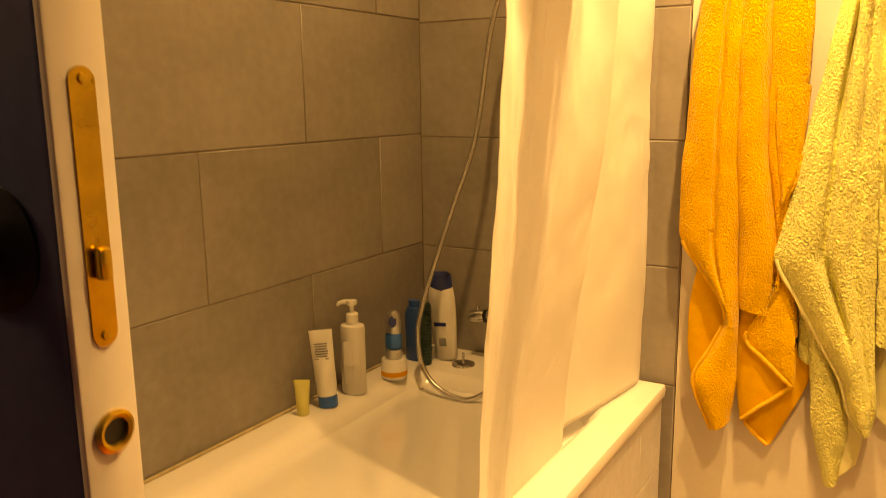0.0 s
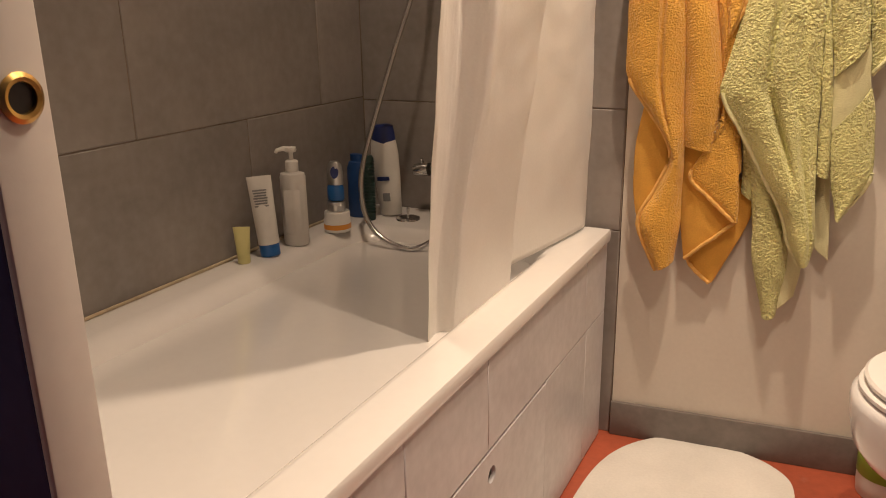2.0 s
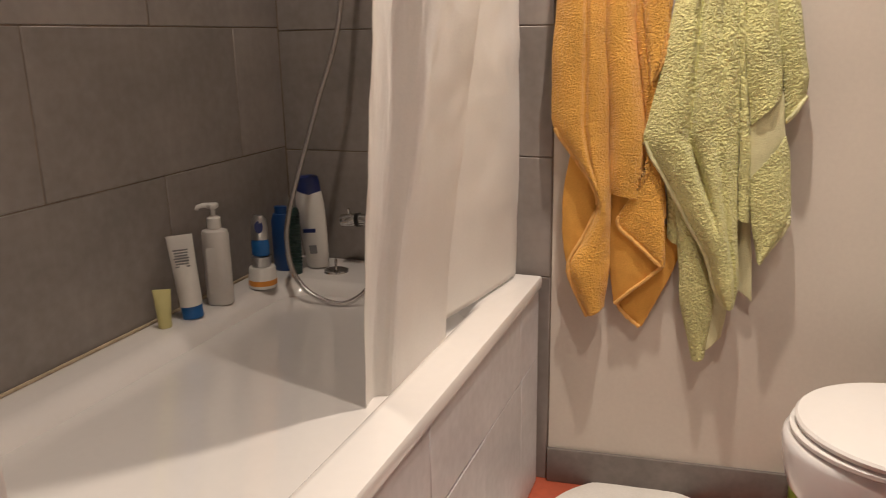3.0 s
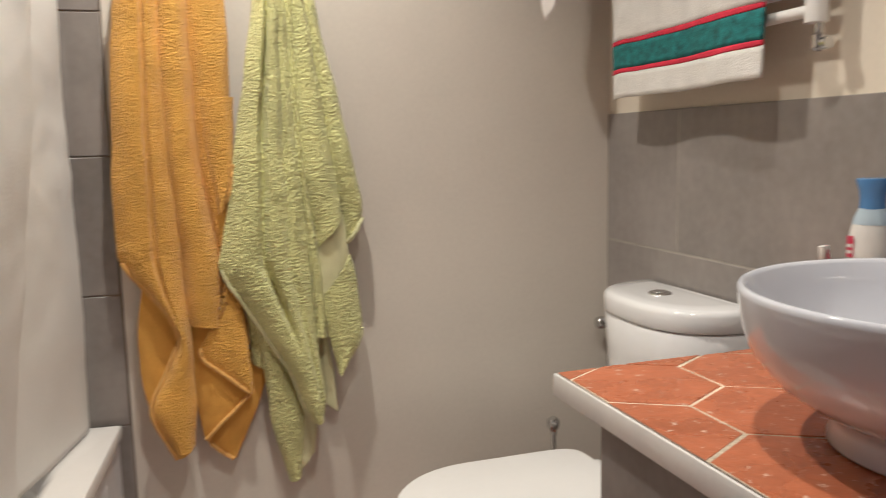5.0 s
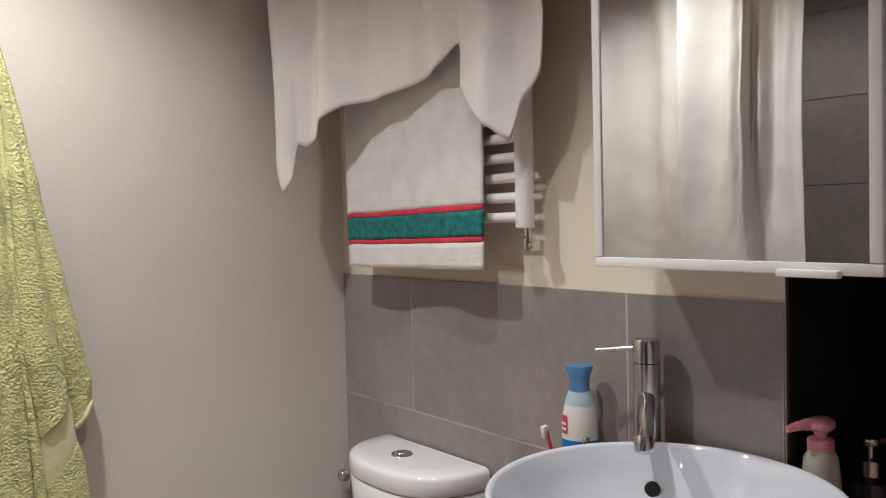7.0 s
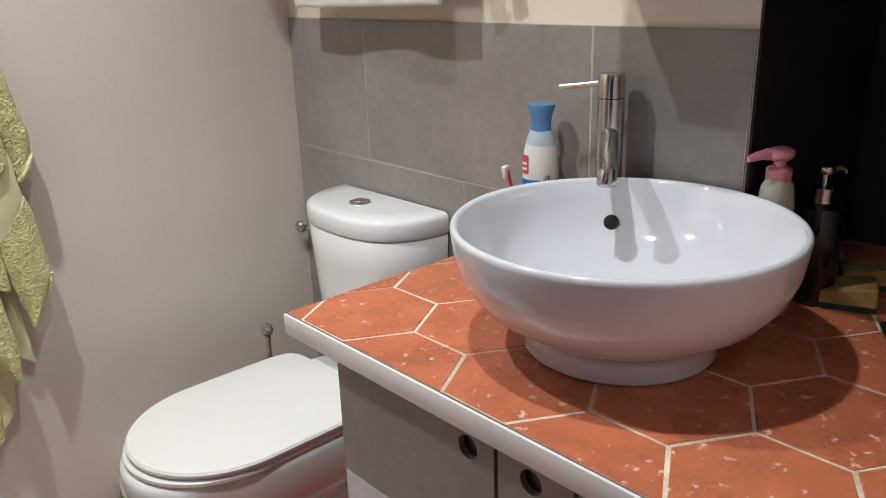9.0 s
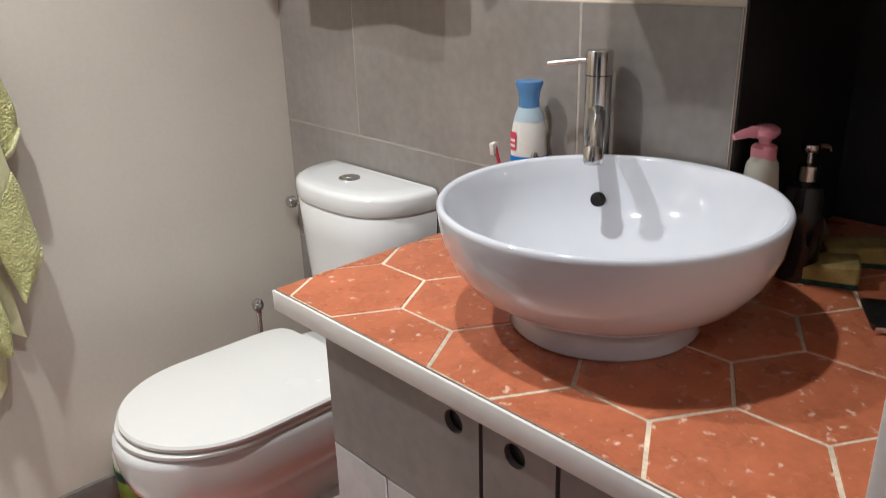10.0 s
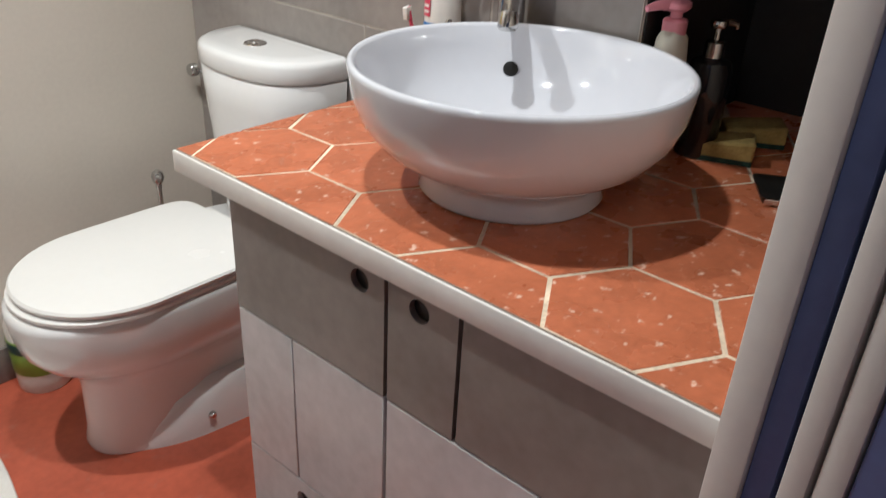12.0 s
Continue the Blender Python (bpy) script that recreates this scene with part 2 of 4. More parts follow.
structure("wall_recess_side", nbox(0.003, 0.45, -1.196, -1.13, 0, H), RECESS_SHADE, "side wall of the washstand recess, its shade put into the colour", m=EAST)
structure("wall_south", nbox(1.50, 2.7, -1.80, -1.70, 0, H), PLASTER, "plaster wall beside the doorway")
structure("wall_south_west", nbox(-0.2, 0.06, -1.62, -1.55, 0, H), PLASTER, "plaster wall at the foot of the tub")
structure("wall_above_door", nbox(0.06, 1.50, -1.70, -1.56, 2.08, H + 0.05), PLASTER, "plaster wall above the doorway")
structure("hall_wall_west", nbox(-1.1, -1.0, -3.6, -1.5, 0, H + 0.15), BLUE_PAINT, "unseen blue hall wall")
structure("hall_wall_north", nbox(-1.0, 0.06, -1.70, -1.62, 0, H + 0.15), BLUE_PAINT, "unseen blue hall wall beside the door")
# these two are out of view, dark blue to cut light bounced through the doorway
structure("hall_wall_east", nbox(2.6, 2.7, -3.6, -1.8, 0, H + 0.15), BLUE_PAINT, "unseen blue hall wall")
structure("hall_wall_south", nbox(-1.0, 2.6, -3.7, -3.6, 0, H + 0.15), BLUE_PAINT, "unseen blue hall wall")
structure("baseboard", nbox(0.014, 1.28, -0.012, 0.0, 0, 0.097, 0.002), GREY_SKIRT, "low grey tiled skirting along the plaster wall", m=NORTH)

# ---- doorway ----
leaf = thing("door_leaf", "closed blue door leaf with a white edge and brass latch plate", "door")
part("panel", nbox(0.06, 0.694, -1.605, -1.562, 0.005, 2.06, 0.003), BLUE_PAINT, leaf)
part("edge_strip", nbox(0.6945, 0.702, -1.605, -1.5615, 0.005, 2.06, 0.002), WHITE_PAINT, leaf, "white painted door edge")
part("inner_face", nbox(0.06, 0.694, -1.5615, -1.556, 0.005, 2.06, 0.002), WHITE_PAINT, leaf, "white painted inner face")


def slot_plate(y0, y1, z0, z1, x, n=8):
    """A flat plate with round ends."""
    r = (y1 - y0) / 2
    yc = (y0 + y1) / 2
    ring = [(yc + r * math.cos(a), z1 - r + r * math.sin(a)) for a in [math.pi * i / n for i in range(n + 1)]]
    ring += [(yc + r * math.cos(a), z0 + r + r * math.sin(a)) for a in [math.pi + math.pi * i / n for i in range(n + 1)]]
    return loft([[(x, y, z) for y, z in ring], [(x + 0.002, y, z) for y, z in ring]])


plate = part("latch_plate", slot_plate(-1.592, -1.573, 1.122, 1.305, 0.7015), BRASS, leaf, "worn brass latch plate")
part("latch_bolt", nbox(0.7035, 0.712, -1.5875, -1.5775, 1.168, 1.190, 0.003), BRASS, plate, "shiny brass latch bolt")
for z in (1.297, 1.130):
    part("screw", lathe([(0, 0.002), (0.003, 0.0015), (0.0035, 0)], 12), BRASS, plate, m=pose(0.7036, -1.5825, z, 0, 90, 0))
ring = part("bolt_ring", lathe([(0.0095, 0), (0.0145, 0), (0.0155, 0.0025), (0.0125, 0.0045), (0.0098, 0.0035), (0.0095, 0)], 32), BRASS, leaf, "round brass ring of a bolt hole", m=pose(0.7022, -1.583, 1.062, 0, 90, 0))
part("bolt_hole", lathe([(0, 0.0006), (0.0097, 0.0006), (0.0097, 0)], 32), BLACK, leaf, "dark bolt hole", m=pose(0.7022, -1.583, 1.062, 0, 90, 0))
knob = part("knob", lathe([(0, 0.0), (0.042, 0.0), (0.044, 0.004), (0.030, 0.009), (0.014, 0.012), (0.013, 0.02), (0.022, 0.026), (0.030, 0.034), (0.030, 0.042), (0.022, 0.049), (0, 0.051)], 40), BLACK, leaf, "round black door knob", m=pose(0.634, -1.605, 1.187, 90, 0, 0))

frame_post = thing("door_frame", "white painted door frame post with an opened blue door beside it", "door frame")
part("post", nbox(1.46, 1.53, -1.699, -1.668, 0, 2.08, 0.002), WHITE_PAINT, frame_post)
part("head", nbox(0.0, 1.53, -1.69, -1.62, 2.065, 2.10, 0.002), WHITE_PAINT, frame_post)
door2 = thing("open_door", "blue painted door with white edges, swung fully open", "door")
part("rebate", nbox(1.468, 1.53, -1.7215, -1.6995, 0, 2.06, 0.001), BLUE_PAINT, door2, "blue painted rebate")
part("edge_strip", nbox(1.462, 1.50, -1.747, -1.727, 0, 2.05, 0.002), WHITE_PAINT, door2, "white painted door edge")
part("bead", nbox(1.464, 1.50, -1.772, -1.7505, 0, 2.05, 0.003), WHITE_PAINT, door2, "white painted bead")
part("panel", nbox(1.466, 1.50, -2.45, -1.774, 0, 2.05, 0.003), BLUE_PAINT, door2)

# ---- downlights; the one over the tub is added with its fill ----
for lx, ly in LAMPS:
    dl = thing("downlight", "small round ceiling downlight; the one over the tub is added", "lamp", pose(lx, ly, H), group="ceiling downlights")
    part("bezel", lathe([(0.036, 0), (0.043, 0), (0.043, -0.004), (0.036, -0.006), (0.036, 0)], 32), CHROME, dl)


# ---- bathtub ----
def rrect(x0, x1, y0, y1, r, z, n=8):
    out = []
    for cx, cy, a0 in ((x1 - r, y1 - r, 0), (x0 + r, y1 - r, 90), (x0 + r, y0 + r, 180), (x1 - r, y0 + r, 270)):
        for i in range(n + 1):
            a = radians(a0 + 90 * i / n)
            out.append((cx + r * math.cos(a), cy + r * math.sin(a), z))
    return out


SEALANT = material("sealant", (0.52, 0.42, 0.28), 0.6, var=0.15, scale=12, bump=0.02)
tub = thing("bathtub", "white enamelled built-in bathtub with a broad rim", "bathtub", BATH)
RZ = 0.575
rings = [rrect(0.002, 0.700, -1.548, -0.002, 0.004, RZ - 0.031), rrect(0.001, 0.710, -1.55, -0.001, 0.006, RZ - 0.028), rrect(0.001, 0.712, -1.55, -0.001, 0.006, RZ - 0.007),
         rrect(0.002, 0.709, -1.548, -0.001, 0.006, RZ), rrect(0.070, 0.636, -1.44, -0.186, 0.085, RZ + 0.0005), rrect(0.084, 0.629, -1.435, -0.194, 0.085, RZ - 0.0015), rrect(0.098, 0.621, -1.427, -0.203, 0.085, RZ - 0.006),
         rrect(0.112, 0.613, -1.418, -0.213, 0.085, RZ - 0.016), rrect(0.126, 0.606, -1.408, -0.224, 0.087, RZ - 0.036), rrect(0.142, 0.601, -1.398, -0.234, 0.09, RZ - 0.075), rrect(0.168, 0.596, -1.38, -0.250, 0.09, RZ - 0.16), rrect(0.204, 0.578, -1.34, -0.280, 0.10, RZ - 0.30),
         rrect(0.232, 0.560, -1.30, -0.305, 0.11, RZ - 0.36), rrect(0.262, 0.53, -1.26, -0.345, 0.10, RZ - 0.392), rrect(0.31, 0.48, -1.2, -0.40, 0.08, RZ - 0.405)]
part("tub", loft(rings), ENAMEL, tub, angle=50)
drain_knob = part("waste_control", lathe([(0, 0.004), (0.010, 0.005), (0.020, 0.003), (0.026, 0.006), (0.031, 0.004), (0.032, 0)], 36), CHROME, tub, "chrome pop-up waste control", m=pose(0.196, -0.115, RZ + 0.0005))
part("pin", lathe([(0, 0.034), (0.003, 0.033), (0.004, 0.028), (0.003, 0.012), (0.005, 0.005)], 14), CHROME, drain_knob)

part("sealant", nbox(0.0012, 0.008, -1.545, -0.004, RZ + 0.0005, RZ + 0.007, 0.002), SEALANT, tub, "yellowed sealant bead along the tiles")

apron = thing("tub_surround", "grey tiled panel along the tub with an access hatch", "tub surround", BATH)
part("backing", nbox(0.62, 0.6955, -1.55, -0.004, 0, RZ - 0.0315), GROUT, apron)


def slab(w, h, t, bev=0.0015):
    """One tile, lying in the plane of its x and z, its face at +y."""
    return nbox(-w / 2, w / 2, -t, 0, -h / 2, h / 2, bev, 1)


def tile_at(parent, name, mat, along0, along1, z0, z1, face, axis, gap=0.0015, tilt=0.0, t=0.008):
    """A tile on a wall. axis 'x': the wall looks along its local x; 'y': along its local y (face is the coordinate)."""
    w, h = along1 - along0 - 2 * gap, z1 - z0 - 2 * gap
    if w <= 0.01 or h <= 0.01:
        return None
    turn = {"+x": -90, "-x": 90, "-y": 180, "+y": 0}[axis]
    c = (along0 + along1) / 2
    place = (face, c) if axis[1] == "x" else (c, face)
    return part(name, slab(w, h, t), mat, parent, m=pose(place[0], place[1], (z0 + z1) / 2, tilt, 0, turn))


PF = 0.7035
for a, b, z0, z1 in ((-1.55, -1.047, 0.362, 0.543), (-1.047, -0.755, 0.362, 0.543), (-0.755, -0.176, 0.362, 0.543), (-0.176, -0.004, 0.362, 0.543),
                     (-1.55, -1.050, 0.004, 0.362), (-0.452, -0.164, 0.004, 0.362), (-0.164, -0.004, 0.004, 0.362)):
    tile_at(apron, "tile", PALE_TILE, a, b, z0, z1, PF, "+x", gap=0.001)


def holed(outer, inner, depth):
    """A plate in the y-z plane with a hole; front face at x = 0."""
    bm = bmesh.new()
    rows = [[bm.verts.new((x, y, z)) for y, z in ring] for x, ring in ((-depth, outer), (0, outer), (0, inner), (-depth, inner))]
    m = len(outer)
    for r0, r1 in zip(rows, rows[1:]):
        for i in range(m):
            bm.faces.new((r0[i], r0[(i + 1) % m], r1[(i + 1) % m], r1[i]))
    bmesh.ops.recalc_face_normals(bm, faces=bm.faces)
    return bm


def holed_tile(y0, y1, z0, z1, hy, hz, hr, depth=0.012, n=48):
    pts = []
    for i in range(n):
        a = 6.2831853 * (i + 0.5) / n
        c, s = math.cos(a), math.sin(a)
        k = min((y1 - hy) / c if c > 1e-6 else ((y0 - hy) / c if c < -1e-6 else 1e9), (z1 - hz) / s if s > 1e-6 else ((z0 - hz) / s if s < -1e-6 else 1e9))
        pts.append([hy + k * c, hz + k * s])
    for cy in (y0, y1):
        for cz in (z0, z1):
            q = min(pts, key=lambda p: (p[0] - cy) ** 2 + (p[1] - cz) ** 2)
            q[0], q[1] = cy, cz
    inner = [(hy + hr * math.cos(6.2831853 * (i + 0.5) / n), hz + hr * math.sin(6.2831853 * (i + 0.5) / n)) for i in range(n)]
    return holed(pts, inner, depth)


part("hatch", holed_tile(-1.048, -0.454, 0.006, 0.358, -0.741, 0.309, 0.0165), PALE_TILE, apron, "grey tiled access hatch with a finger hole", m=pose(PF + 0.001, 0, 0))
part("hatch_void", nbox(-0.0005, 0.0, -0.766, -0.716, 0.284, 0.334), BLACK, apron, m=pose(PF - 0.0075, 0, 0))

# ---- tub mixer, hose, shower ----
mixer = thing("bath_mixer", "chrome wall-mounted bath and shower mixer", "tap", pose(0, 0, 0))
part("body", tube([(0.235, -0.055, 0.70), (0.255, -0.055, 0.70), (0.26, -0.055, 0.70), (0.46, -0.055, 0.70), (0.465, -0.055, 0.70), (0.50, -0.055, 0.70)], [0.016, 0.016, 0.021, 0.021, 0.016, 0.016], 20), CHROME, mixer)
hdl = part("handle", tube([(0.182, -0.055, 0.695), (0.184, -0.055, 0.695), (0.212, -0.055, 0.698), (0.226, -0.055, 0.699)], [0.012, 0.016, 0.018, 0.015], 20), CHROME, mixer)
part("ring", tube([(0.226, -0.055, 0.699), (0.236, -0.055, 0.70)], 0.0185, 20), BLACK, mixer, "dark ring")
part("lever", tube([(0.205, -0.055, 0.715), (0.205, -0.058, 0.728)], [0.005, 0.004], 10), CHROME, hdl)
for x in (0.29, 0.43):
    part("union", tube([(x, 0.0, 0.70), (x, -0.012, 0.70), (x, -0.014, 0.70), (x, -0.045, 0.70)], [0.03, 0.03, 0.014, 0.014], 20), CHROME, mixer)


def spline(pts, n):
    """A smooth line through points."""
    out = []
    P = [Vector(p) for p in pts]
    for i in range(len(P) - 1):
        a, b, c, d = P[max(i - 1, 0)], P[i], P[i + 1], P[min(i + 2, len(P) - 1)]
        for k in range(n):
            t = k / n
            out.append(0.5 * ((2 * b) + (c - a) * t + (2 * a - 5 * b + 4 * c - d) * t * t + (3 * b - a - 3 * c + d) * t ** 3))
    return out + [P[-1]]


def even(pts, step):
    """The same line with points at even steps."""
    out, left = [pts[0]], step
    for a, b in zip(pts, pts[1:]):
        d = (b - a).length
        while d >= left:
            a = a + (b - a) * (left / d)
            d -= left
            left = step
            out.append(a)
        left -= d
    return out


hose_line = even(spline([(0.40, -0.07, 1.90), (0.315, -0.085, 1.62), (0.262, -0.09, 1.45), (0.222, -0.10, 1.184), (0.173, -0.13, 1.011), (0.138, -0.18, 0.848), (0.126, -0.22, 0.754), (0.130, -0.25, 0.685), (0.153, -0.27, 0.616), (0.203, -0.285, 0.570), (0.277, -0.285, 0.549), (0.325, -0.27, 0.566), (0.347, -0.24, 0.595), (0.368, -0.16, 0.65), (0.372, -0.07, 0.684)], 40), 0.0032)
hose_r = [0.0074 if i % 2 else 0.0058 for i in range(len(hose_line))]
hose = thing("shower_hose", "ribbed chrome shower hose hanging in a loop", "shower hose")
part("hose", tube(hose_line, hose_r, 10), CHROME, hose, angle=80)
part("hand_shower", lathe([(0.011, 0), (0.013, 0.12), (0.020, 0.17), (0.034, 0.20), (0.036, 0.212), (0, 0.215)], 24), CHROME, hose, m=pose(0.40, -0.07, 1.88, 25, 0, 0))
part("wall_bracket", nbox(0.385, 0.415, -0.075, 0.0, 1.90, 1.925, 0.004), CHROME, hose)

# ---- shower curtain ----
curtain = thing("shower_curtain", "off-white cloth shower curtain gathered along the tub", "curtain")


def ease(x):
    x = min(1, max(0, x))
    return x * x * (3 - 2 * x)


# the cloth's line seen from above, by the tub and higher up: a recessed edge, one broad proud fold, a slack panel
LOW = [(0.560, -0.757), (0.558, -0.742), (0.556, -0.726), (0.557, -0.712), (0.566, -0.705), (0.577, -0.702), (0.586, -0.692), (0.592, -0.63), (0.605, -0.480), (0.594, -0.465), (0.576, -0.473), (0.580, -0.440), (0.598, -0.345), (0.622, -0.21), (0.646, -0.07), (0.645, -0.028)]
HIGH = [(0.616, -0.780), (0.608, -0.73), (0.602, -0.675), (0.604, -0.640), (0.622, -0.628), (0.650, -0.624), (0.668, -0.606), (0.674, -0.55), (0.684, -0.435), (0.668, -0.415), (0.624, -0.440), (0.606, -0.400), (0.602, -0.32), (0.600, -0.21), (0.618, -0.10), (0.650, -0.022)]
LOW_LINE, HIGH_LINE = [spline([(x, y, 0) for x, y in q], 16) for q in (LOW, HIGH)]


def curtain_fn(u, v):
    k = u * (len(LOW_LINE) - 1)
    i = min(int(k), len(LOW_LINE) - 2)
    a, b = [q[i].lerp(q[i + 1], k - i) for q in (LOW_LINE, HIGH_LINE)]
    z0 = 0.47 + 0.113 * ease((u - 0.69) / 0.06)
    z = z0 + (2.28 - z0) * v
    p = a.lerp(b, ease((z - 0.5) / 0.95))
    rod_x = 0.655 + 0.0545 * p.y
    p.x += (rod_x - 0.64) * ease((z - 1.6) / 0.6)
    wave = (0.016 * math.sin(u * 34 + 0.6) + 0.008 * math.sin(u * 71 + 1.9)) * ease((z - 1.2) / 0.45)
    crease = 0.007 * noise.noise((u * 6, v * 4, 0.3)) + 0.0045 * noise.noise((u * 16, v * 15, 5.3)) + 0.002 * noise.noise((u * 40, v * 38, 2.3))
    return (p.x + wave + crease * min(1, 0.4 + 2 * v), min(-0.012, p.y + 0.006 * noise.noise((u * 9, v * 6, 8.1))), z)


cl = part("cloth", sheet(curtain_fn, 300, 150), CURTAIN, curtain, angle=75)
thick(cl, 0.0012)
rod = thing("curtain_rod", "thin white curtain rod above the tub", "curtain rod")
part("rod", tube([(0.655, 0.0, 2.297), (0.57, -1.56, 2.297)], 0.011, 16), WHITE_PAINT, rod)
for i in range(9):
    y = -0.04 - 0.094 * i
    q = 0.66 + 0.055 * y
    part("curtain_ring", tube([(q + 0.019 * math.cos(6.2831853 * k / 20), y, 2.295 + 0.019 * math.sin(6.2831853 * k / 20)) for k in range(21)], 0.0018, 6), WHITE_PAINT, rod)


# ---- bottles on the tub ledge ----
def plastic(name, color, rough=0.35, **k):
    return material(name, color, rough, var=0.03, scale=10, bump=0.0, **k)


P_WHITE = plastic("white_plastic", (0.74, 0.72, 0.68), 0.35)
P_CLEAR = plastic("frosted_plastic", (0.78, 0.75, 0.71), 0.4, transmission=0.15)
P_BLUE = plastic("bright_blue_plastic", (0.015, 0.13, 0.42))
P_NAVY = plastic("navy_plastic", (0.012, 0.025, 0.13))
P_YELLOW = plastic("pale_yellow_plastic", (0.62, 0.58, 0.25))
P_ORANGE = plastic("orange_label", (0.75, 0.30, 0.03))
P_PINK = plastic("pink_plastic", (0.66, 0.26, 0.31))
P_CREAM = plastic("cream_plastic", (0.60, 0.58, 0.50))
P_RED = plastic("red_label", (0.55, 0.05, 0.10))
P_GREEN = plastic("green_label", (0.22, 0.34, 0.03))
P_DKGREEN = plastic("dark_green_plastic", (0.010, 0.040, 0.034))
P_SKY = plastic("translucent_blue_plastic", (0.16, 0.36, 0.72), 0.25, transmission=0.4)
P_GREYLBL = plastic("grey_print", (0.25, 0.25, 0.26), 0.5)
P_SILVER = material("silver_tin", (0.55, 0.55, 0.55), 0.3, metal=0.9, var=0.05, bump=0.0)


def squeeze_tube(name, label, h, w, cap_h, cap_r, body_mat, cap_mat, m):
    """A tube standing on its cap, pressed flat at the top."""
    t = thing(name, label, "tube", m)
    rings = []
    for i in range(9):
        k = i / 8
        rx = cap_r * 1.05 + (w / 2 - cap_r * 1.05) * k
        ry = cap_r * 1.05 * (1 - k) ** 0.8 + 0.0012
        rings.append([(rx * math.cos(6.2831853 * a / 24), ry * math.sin(6.2831853 * a / 24), cap_h + (h - cap_h) * k) for a in range(24)])
    part("body", loft(rings), body_mat, t)
    part("cap", lathe([(0, 0), (cap_r * 0.96, 0), (cap_r, 0.002), (cap_r, cap_h - 0.002), (cap_r * 0.93, cap_h), (0, cap_h)], 28), cap_mat, t)
    return t


def print_bars(parent, rows, w, y, x0=0.0, mat=None):
    """Small print as plain bars on the front of a package."""
    for z, k in rows:
        part("print", nbox(x0 - w * k / 2, x0 + w * k / 2, y - 0.0006, y, z, z + 0.0032), mat or P_GREYLBL, parent)


FACE = 28  # most packages look towards the doorway
st = squeeze_tube("cream_tube", "small pale yellow cream tube on its cap", 0.082, 0.038, 0.022, 0.014, P_YELLOW, P_YELLOW, BATH @ pose(0.044, -0.59, RZ + 0.001, 0, 0, FACE))
part("label", nbox(-0.006, 0.006, -0.0065, -0.0055, 0.058, 0.072), P_BLUE, st, "small blue label", m=pose(0, 0, 0, -8, 0, 0))
wt = squeeze_tube("lotion_tube", "white lotion tube standing on a blue cap", 0.182, 0.056, 0.028, 0.0225, P_WHITE, P_BLUE, BATH @ pose(0.062, -0.52, RZ + 0.001, -3, -5, FACE))
print_bars(wt, [(0.15 - 0.006 * i, 0.7 - 0.05 * (i % 3)) for i in range(7)], 0.045, -0.012)


def bottle(name, label, profile, mat, m, sx=1.0, sy=1.0, category="bottle", seg=36):
    t = thing(name, label, category, m)
    part("body", lathe(profile, seg, sx=sx, sy=sy), mat, t)
    return t


def pump_head(parent, z, mat, s=1.0, turn=0.0):
    p = part("pump", lathe([(0, z), (0.0145 * s, z), (0.0145 * s, z + 0.022 * s), (0.011 * s, z + 0.025 * s), (0.005 * s, z + 0.026 * s), (0.005 * s, z + 0.042 * s), (0.011 * s, z + 0.043 * s), (0.013 * s, z + 0.047 * s), (0.012 * s, z + 0.053 * s), (0, z + 0.054 * s)], 24), mat, parent)
    part("spout", tube([(0, 0, z + 0.049 * s), (-0.018 * s, 0, z + 0.050 * s), (-0.030 * s, 0, z + 0.047 * s), (-0.033 * s, 0, z + 0.041 * s)], [0.006 * s, 0.0055 * s, 0.0045 * s, 0.004 * s], 12), mat, p, m=pose(0, 0, 0, 0, 0, turn))
    return p


pb = bottle("pump_bottle", "frosted clear pump bottle with a white pump", [(0, 0), (0.029, 0), (0.0315, 0.003), (0.0315, 0.162), (0.029, 0.170), (0.016, 0.173), (0.013, 0.176), (0, 0.176)], P_CLEAR, BATH @ pose(0.060, -0.418, RZ + 0.001), sy=0.85)
pump_head(pb, 0.175, P_WHITE, 1.05, 30)
part("label", nbox(-0.019, 0.019, -0.0276, -0.0262, 0.03, 0.135, 0.0004), P_CLEAR, pb, "pale printed label", m=pose(0, 0, 0, 0, 0, FACE))

jar = bottle("cream_jar", "squat white jar with an orange band", [(0, 0), (0.031, 0), (0.034, 0.003), (0.034, 0.030), (0.032, 0.033), (0.032, 0.048), (0.030, 0.051), (0, 0.051)], P_WHITE, BATH @ pose(0.086, -0.283, RZ + 0.001), category="jar")
part("label", lathe([(0.0341, 0.008), (0.0343, 0.009), (0.0343, 0.020), (0.0341, 0.021)], 36), P_ORANGE, jar, "orange label band")
tin = bottle("small_tin", "small silver and blue tin stacked on a jar", [(0, 0), (0.022, 0), (0.0225, 0.002), (0.0225, 0.017), (0.0235, 0.018), (0.0235, 0.025), (0, 0.026)], P_SILVER, BATH @ pose(0.086, -0.283, RZ + 0.053), category="tin")
deo = bottle("roll_on_bottle", "blue and silver roll-on bottle on a tin", [(0, 0), (0.019, 0), (0.021, 0.004), (0.021, 0.032), (0.018, 0.040), (0.016, 0.043)], P_BLUE, BATH @ pose(0.086, -0.283, RZ + 0.080, 0, 0, 0), sx=1.08, sy=0.8)
part("cap", lathe([(0.0215, 0.040), (0.0215, 0.068), (0.0185, 0.088), (0.011, 0.097), (0, 0.099)], 30, sy=0.75), P_SILVER, deo, "silver cap")
